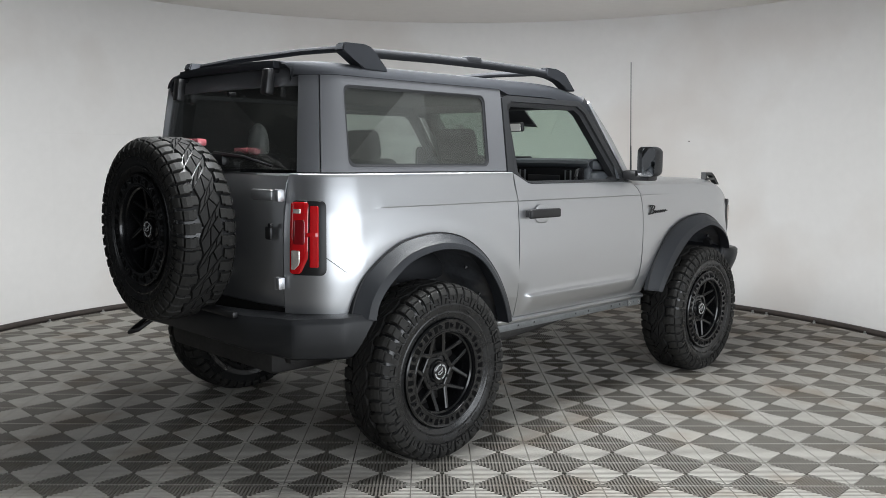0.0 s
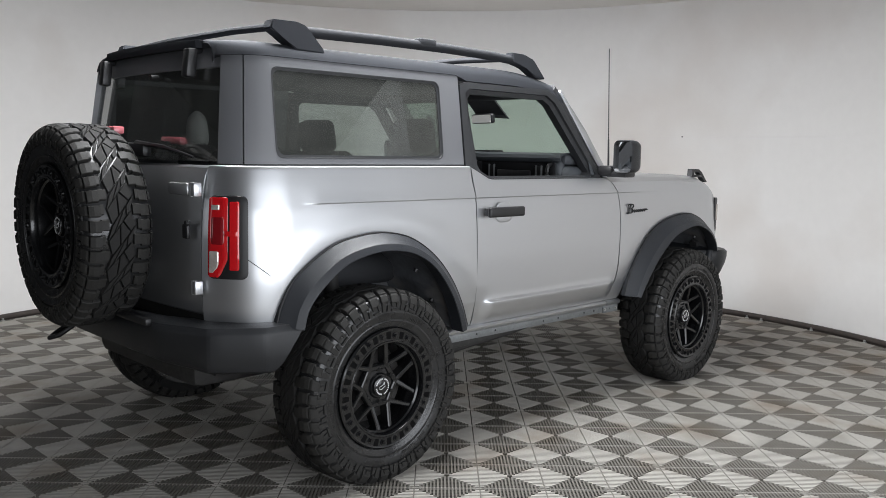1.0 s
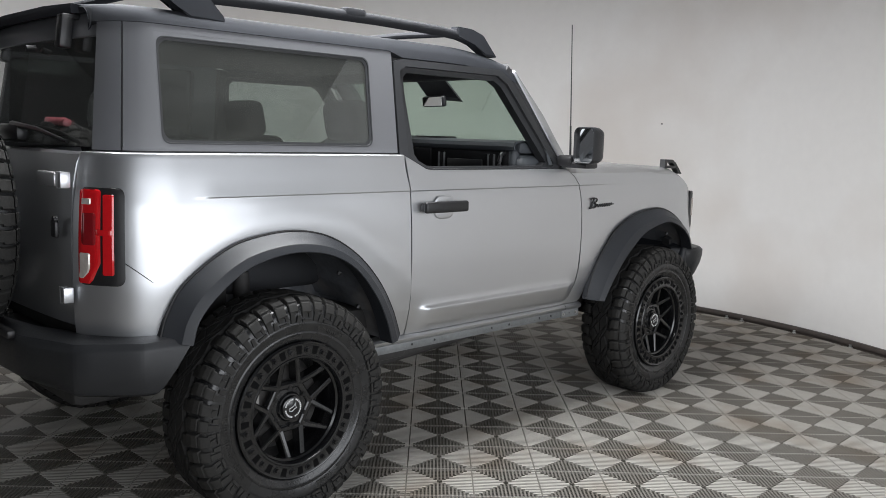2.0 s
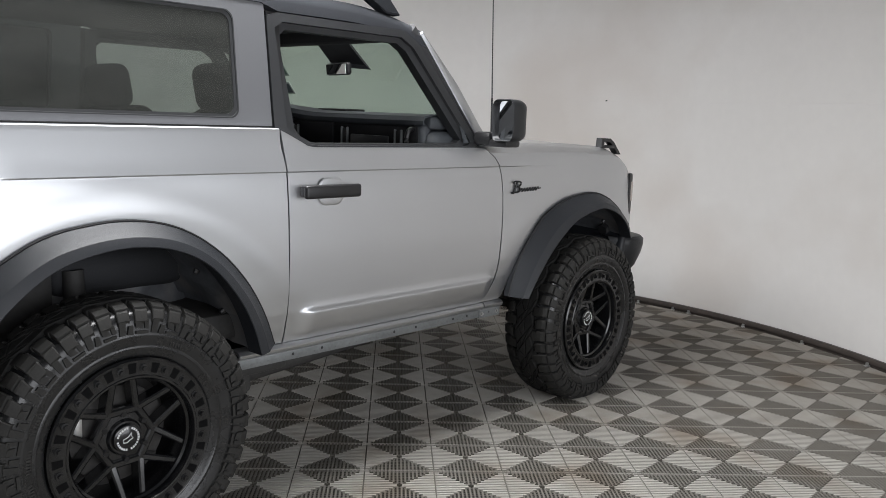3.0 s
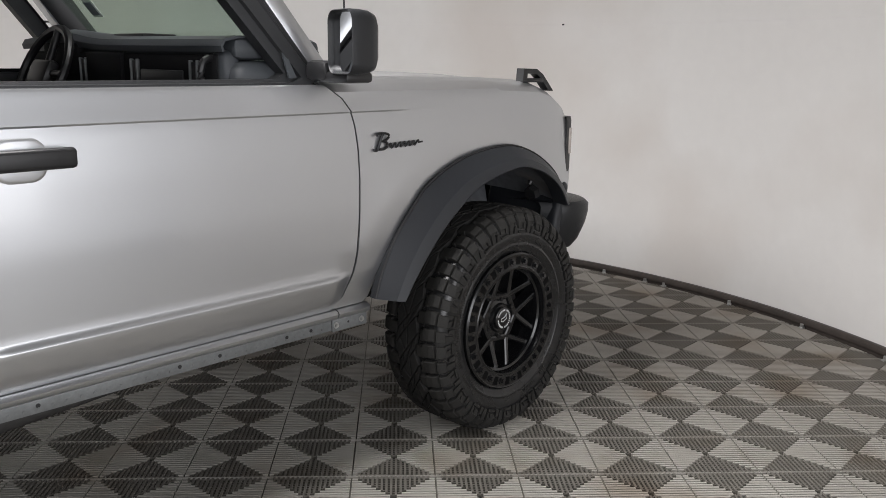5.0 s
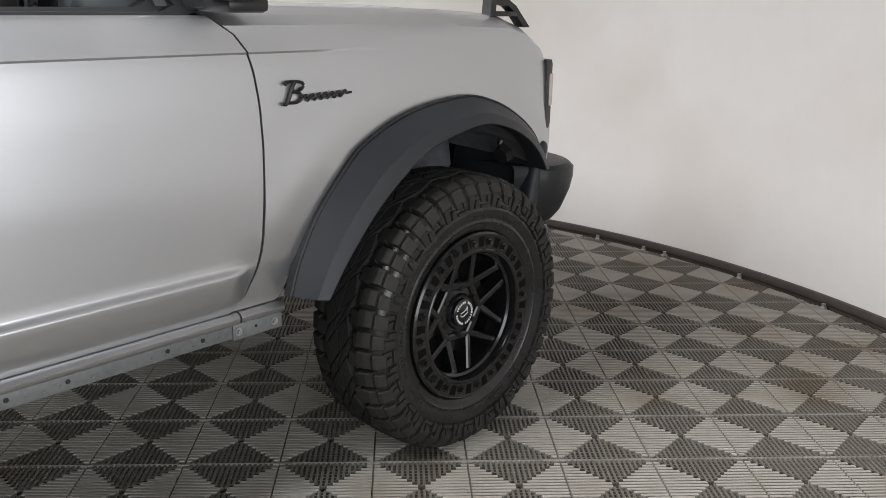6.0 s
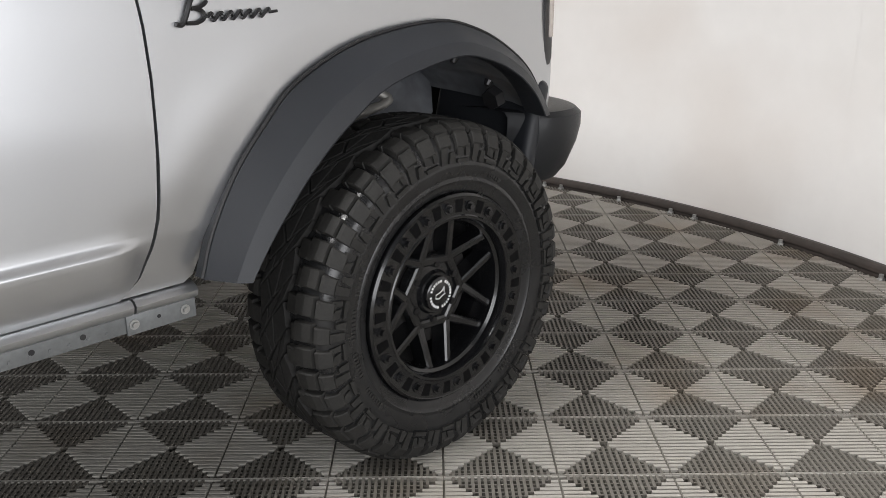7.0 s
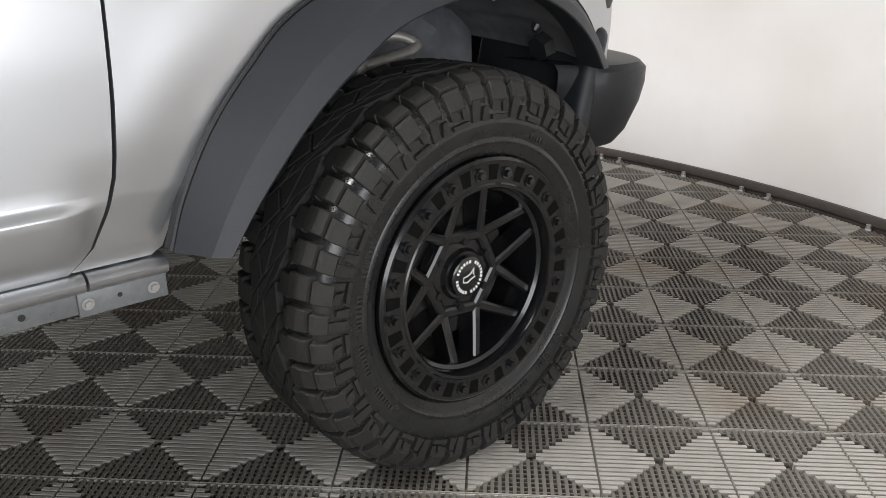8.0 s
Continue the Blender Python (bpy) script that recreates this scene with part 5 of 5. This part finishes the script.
part("dash_screen", bm, "hush", dash, "black centre display")
bm = bm_new()
rbox(bm, (1.66, 0.02, 1.446), (0.13, 0.22, 0.018), 0.006)
part("dash_tray", bm, "trim", dash, "black tray on the dashboard")
bm = bm_new()
rows = []
for k in range(25):
    y = -0.72 + 1.44 * k / 24
    hump = 0.028 * math.exp(-((y - 0.37) / 0.20) ** 2)
    rows.append([(x, y, z + hump * h) for x, z, h in ((1.505, 1.395, 0.6), (1.500, 1.412, 0.9), (1.512, 1.432, 1.0), (1.56, 1.443, 1.0), (1.66, 1.444, 0.6), (1.80, 1.436, 0.2), (1.86, 1.40, 0.0))])
quadgrid(bm, rows)
thicken(bm, -0.008)
part("dash_pad", bm, "dash", dash, "padded grey dash top", 40)
bm = bm_new()
rbox(bm, (1.515, 0.37, 1.365), (0.03, 0.30, 0.12), 0.012)
part("instrument_panel", bm, "hush", dash, "dark instrument panel")
for y in (-0.585, -0.545, -0.215, -0.175, 0.165, 0.205):
    bm = bm_new()
    rbox(bm, (1.503, y, 1.322), (0.014, 0.008, 0.095), 0.003)
    part("vent_strip", bm, "flange", dash, "grey vent trim")
for y in (-0.565, -0.195, 0.185):
    bm = bm_new()
    rbox(bm, (1.505, y, 1.322), (0.006, 0.030, 0.085), 0.002)
    part("air_vent", bm, "seal", dash, "black air vent")
bm = bm_new()
rbox(bm, (1.500, -0.375, 1.310), (0.010, 0.26, 0.055), 0.004)
part("glove_box", bm, "frame", dash, "dark glove box lid")
bm = bm_new()
tube(bm, smooth_curve([(1.505, -0.645, 1.270), (1.478, -0.648, 1.290), (1.474, -0.650, 1.335), (1.485, -0.650, 1.368), (1.515, -0.650, 1.378)], 12), 0.011, 8)
part("grab_bar", bm, "trim", dash, "black grab bar")
bm = bm_new()
rbox(bm, (1.545, -0.672, 1.33), (0.06, 0.075, 0.14), 0.02, seg=3)
part("grab_handle", bm, "dash", dash, "grey grab handle")

bm = bm_new()
mt = Matrix.Translation((1.43, 0.37, 1.31)) @ Matrix.Rotation(radians(-65), 4, "Y")
rings = []
for k in range(32):
    a = 2 * math.pi * k / 32
    c = Vector((0.178 * math.cos(a), 0.178 * math.sin(a), 0))
    rings.append([mt @ (c + 0.016 * (math.cos(b) * c.normalized() + Vector((0, 0, math.sin(b))))) for b in (2 * math.pi * j / 8 for j in range(9))])
quadgrid(bm, rings + rings[:1])
rbox(bm, (0, 0, 0.0), (0.10, 0.16, 0.05), 0.02, None)
bmesh.ops.transform(bm, matrix=mt, verts=bm.verts[-1:])
bmesh.ops.remove_doubles(bm, verts=bm.verts[:], dist=1e-5)
vs = [v for v in bm.verts if v.co.length < 0.2]
bmesh.ops.transform(bm, matrix=mt, verts=vs)
for a in (0, 180, 270):
    c = Vector((0.17 * math.sin(radians(a + 90)) * 0 + 0.17 * math.cos(radians(a)), 0.17 * math.sin(radians(a)), 0))
    rod(bm, mt @ Vector((0, 0, -0.01)), mt @ c, 0.014)
part("steering_wheel", bm, "trim", car, "black steering wheel", 40)

bm = bm_new()
rbox(bm, (1.615, -0.01, 1.650), (0.03, 0.235, 0.062), 0.014, seg=3)
swing = Matrix.Translation((1.615, -0.01, 1.65)) @ Matrix.Rotation(radians(-14), 4, "Z") @ Matrix.Rotation(radians(-6), 4, "Y") @ Matrix.Translation((-1.615, 0.01, -1.65))
bmesh.ops.transform(bm, matrix=swing, verts=bm.verts[:])
rv = part("rear_view_mirror", bm, "trim", car, "inside rear-view mirror", 40)
bm = bm_new()
rbox(bm, (1.5985, -0.01, 1.650), (0.004, 0.216, 0.050), 0.001)
bmesh.ops.transform(bm, matrix=swing, verts=bm.verts[:])
part("mirror_glass", bm, "dimmir", rv, "", 0)
bm = bm_new()
prism(bm, [(1.56, -0.13, 1.79), (1.56, 0.10, 1.79), (1.675, 0.08, 1.665), (1.695, -0.16, 1.650)], (-0.04, 0, 0.02))
part("camera_cover", bm, "trim", rv, "black sensor cover", 0)

bm = bm_new()
rbox(bm, (1.0, 0, 0.66), (2.9, 1.56, 0.10), 0.02)
rbox(bm, (2.55, 0, 0.90), (0.8, 0.76, 0.50), 0.05)
rbox(bm, (-0.35, 0, 0.85), (0.6, 1.2, 0.35), 0.05)
for sgn in (-1, 1):
    rbox(bm, (1.2, sgn * 0.45, 0.52), (3.5, 0.09, 0.13), 0.015)
    tube(bm, [(0.35, sgn * 0.66, 0.43), (0.70, sgn * 0.64, 0.435), (1.2, sgn * 0.62, 0.46), (1.75, sgn * 0.60, 0.50)], [0.055, 0.05, 0.045, 0.03], 10, 0.9)
    rbox(bm, (0.52, sgn * 0.70, 0.43), (0.16, 0.10, 0.10), 0.02)
    rbox(bm, (0.60, sgn * 0.62, 0.48), (0.30, 0.30, 0.06), 0.02)
    tube(bm, [(0.10, sgn * 0.52, 0.40), (0.45, sgn * 0.55, 0.43), (0.80, sgn * 0.52, 0.50)], 0.03, 8)
    rod(bm, (0.03, sgn * 0.60, 0.42), (0.02, sgn * 0.55, 0.88), 0.035)
rbox(bm, (-0.42, 0.05, 0.50), (0.42, 1.0, 0.20), 0.05)
rod(bm, (0, -0.72, 0.41), (0, 0.72, 0.41), 0.045)
rod(bm, (2.55, -0.72, 0.41), (2.55, 0.72, 0.41), 0.035)
bmesh.ops.create_uvsphere(bm, u_segments=16, v_segments=10, radius=0.14, matrix=Matrix.Translation((0, 0.05, 0.41)))
part("chassis", bm, "under", car, "black frame and axles under the car", 40)
for sgn in (-1, 1):
    bm = bm_new()
    tube(bm, smooth_curve([(2.46, sgn * 0.665, 0.812), (2.50, sgn * 0.66, 0.820), (2.573, sgn * 0.655, 0.831), (2.640, sgn * 0.65, 0.842), (2.664, sgn * 0.645, 0.856), (2.634, sgn * 0.62, 0.872), (2.58, sgn * 0.60, 0.872)], 24), 0.014, 10, 0.9)
    rod(bm, (2.485, sgn * 0.672, 0.795), (2.485, sgn * 0.672, 0.845), 0.018, seg=14)
    rod(bm, (2.485, sgn * 0.672, 0.84), (2.485, sgn * 0.672, 0.858), 0.010, seg=6)
    part("suspension_arm", bm, "cast", car, "pale cast upper suspension arm", 40)
bm = bm_new()
rbox(bm, (-0.77, 0.0, 1.10), (0.16, 0.30, 0.30), 0.03)
rbox(bm, (-0.765, 0.0, 1.30), (0.06, 0.10, 0.40), 0.02)
rbox(bm, (-0.78, 0.0, 1.45), (0.05, 0.05, 0.10), 0.01)
part("spare_carrier", bm, "trim", car, "black spare wheel carrier", 40)
bm = bm_new()
rbox(bm, (-0.79, -0.04, 1.508), (0.05, 0.20, 0.035), 0.010)
part("third_brake_lamp", bm, "pink", car, "pale red third brake lamp above the spare wheel", 40)


# ---- floor tiles: ribs in four triangles, lengthwise in two and crosswise in the others ----
TILE, YAW = 0.28272, -43.838                 # tile size; the grid's turn against the car
GRID = pose(1.61626, -0.30515, 0, 0, 0, YAW)


def tile_mesh():
    V, F, DARK = [], [], set()

    def slab_box(x0, x1, y0, y1, zt, zb, turn):
        pts = [(x0, y0, zt), (x1, y0, zt), (x1, y1, zt), (x0, y1, zt), (x0, y0, zb), (x1, y0, zb), (x1, y1, zb), (x0, y1, zb)]
        if turn:
            pts = [(-y, x, z) for x, y, z in pts]
        n = len(V)
        V.extend(pts)
        F.extend([(n, n + 1, n + 2, n + 3), (n, n + 4, n + 5, n + 1), (n + 2, n + 6, n + 7, n + 3), (n + 1, n + 5, n + 6, n + 2), (n + 3, n + 7, n + 4, n)])

    h = TILE / 2 - 0.0008
    n = 18
    pitch = TILE / n
    for turn in (0, 1):
        for sg in (-1, 1):
            for k in range(n):
                y = -TILE / 2 + (k + 0.5) * pitch
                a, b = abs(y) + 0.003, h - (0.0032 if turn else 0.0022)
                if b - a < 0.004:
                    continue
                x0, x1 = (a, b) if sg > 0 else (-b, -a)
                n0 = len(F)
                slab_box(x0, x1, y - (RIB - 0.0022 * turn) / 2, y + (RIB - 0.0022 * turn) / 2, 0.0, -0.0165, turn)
                # these ribs take the darkened copy, which paints the shade of their gaps
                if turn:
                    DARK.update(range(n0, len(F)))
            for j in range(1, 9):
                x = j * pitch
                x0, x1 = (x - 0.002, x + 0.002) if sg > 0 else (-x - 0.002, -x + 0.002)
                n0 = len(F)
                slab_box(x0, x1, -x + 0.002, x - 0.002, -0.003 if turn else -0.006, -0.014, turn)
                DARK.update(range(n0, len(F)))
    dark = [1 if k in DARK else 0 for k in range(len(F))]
    for sg in (-1, 1):
        x0, x1 = (h - 0.0034, h) if sg > 0 else (-h, -h + 0.0034)
        n0 = len(F)
        slab_box(x0 + 0.002 * sg, x1, -h, h, -0.006, SLAB, 0)
        dark += [1] * (len(F) - n0)
        n0 = len(F)
        slab_box(x0 + (0.001 if sg < 0 else 0.0), x1 - (0.001 if sg > 0 else 0.0), -h, h, -0.0006, SLAB, 1)
        dark += [0] * (len(F) - n0)
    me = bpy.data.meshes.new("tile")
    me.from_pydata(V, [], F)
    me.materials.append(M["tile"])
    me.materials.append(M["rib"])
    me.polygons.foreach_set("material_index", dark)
    return me, V, F, dark


RIB = 0.0098
mesh_tile, TV, TF, TM = tile_mesh()
cells, edge_cells = [], []
for i in range(-30, 31):
    for j in range(-40, 31):
        p = GRID @ Vector(((i + 0.5) * TILE, (j + 0.5) * TILE, 0))
        r = math.hypot(p.x - CX, p.y - CY)
        ang = math.degrees(math.atan2(p.y - CY, p.x - CX)) % 360
        inside = r < RAD - 0.055 - TILE * 0.71
        way_in = 215 < ang < 290 and p.y > -6.5 and p.x > -5.8
        if inside or way_in:
            cells.append((i, j, p))
        elif r < RAD + TILE * 0.6:
            edge_cells.append((i, j, p))
near = sorted(cells, key=lambda c: (c[2].x - 1.9) ** 2 + (c[2].y + 1.1) ** 2)
for i, j, p in near[:300]:
    o = new("tile", mesh_tile)
    o.parent = floor
    o.matrix_basis = Matrix.Translation((p.x, p.y, 0)) @ Matrix.Rotation(radians(YAW), 4, "Z")
V = np.array(TV)
F = np.array(TF)
allv, allf = [], []
c, s = math.cos(radians(YAW)), math.sin(radians(YAW))
for q, (i, j, p) in enumerate(near[300:]):
    allv.append(np.stack([c * V[:, 0] - s * V[:, 1] + p.x, s * V[:, 0] + c * V[:, 1] + p.y, V[:, 2]], 1))
    allf.append(F + q * len(V))
# tiles cut along the round wall: each rib is kept as far as it reaches
cutv, cutf, cutm = [], [], []
for i, j, p in edge_cells:
    for q in range(0, len(TV), 8):
        box = np.array(TV[q:q + 8])
        box = np.stack([c * box[:, 0] - s * box[:, 1] + p.x, s * box[:, 0] + c * box[:, 1] + p.y, box[:, 2]], 1)
        ends = [(0, 3, 4, 7), (1, 2, 5, 6)]
        if np.linalg.norm(box[0] - box[3]) > np.linalg.norm(box[0] - box[1]):
            ends = [(0, 1, 4, 5), (3, 2, 7, 6)]
        lim = RAD - 0.055
        m0, m1 = box[list(ends[0])].mean(0), box[list(ends[1])].mean(0)
        keep = [t for t in np.linspace(0, 1, 25) if math.hypot(m0[0] + (m1[0] - m0[0]) * t - CX, m0[1] + (m1[1] - m0[1]) * t - CY) < lim]
        if len(keep) < 2:
            continue
        t0, t1 = keep[0], keep[-1]
        new_box = box.copy()
        for e0, e1 in zip(*ends):
            new_box[e0] = box[e0] + (box[e1] - box[e0]) * t0
            new_box[e1] = box[e0] + (box[e1] - box[e0]) * t1
        cutv.append(new_box)
        cutm.append(TM[q // 8 * 5:q // 8 * 5 + 5])
        cutf.append(np.array(TF[:5]) + 8 * (len(cutv) - 1))
base_n = len(near[300:]) * len(V)
allv += cutv
allf += [f + base_n for f in cutf]
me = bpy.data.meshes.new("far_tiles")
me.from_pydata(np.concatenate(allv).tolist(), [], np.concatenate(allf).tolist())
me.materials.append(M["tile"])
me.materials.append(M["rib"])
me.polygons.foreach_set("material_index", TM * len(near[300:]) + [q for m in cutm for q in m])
far = new("far_tiles", me)
far.parent = floor
tagged(far, "grey ribbed floor tiles farther off", kind="stuff")
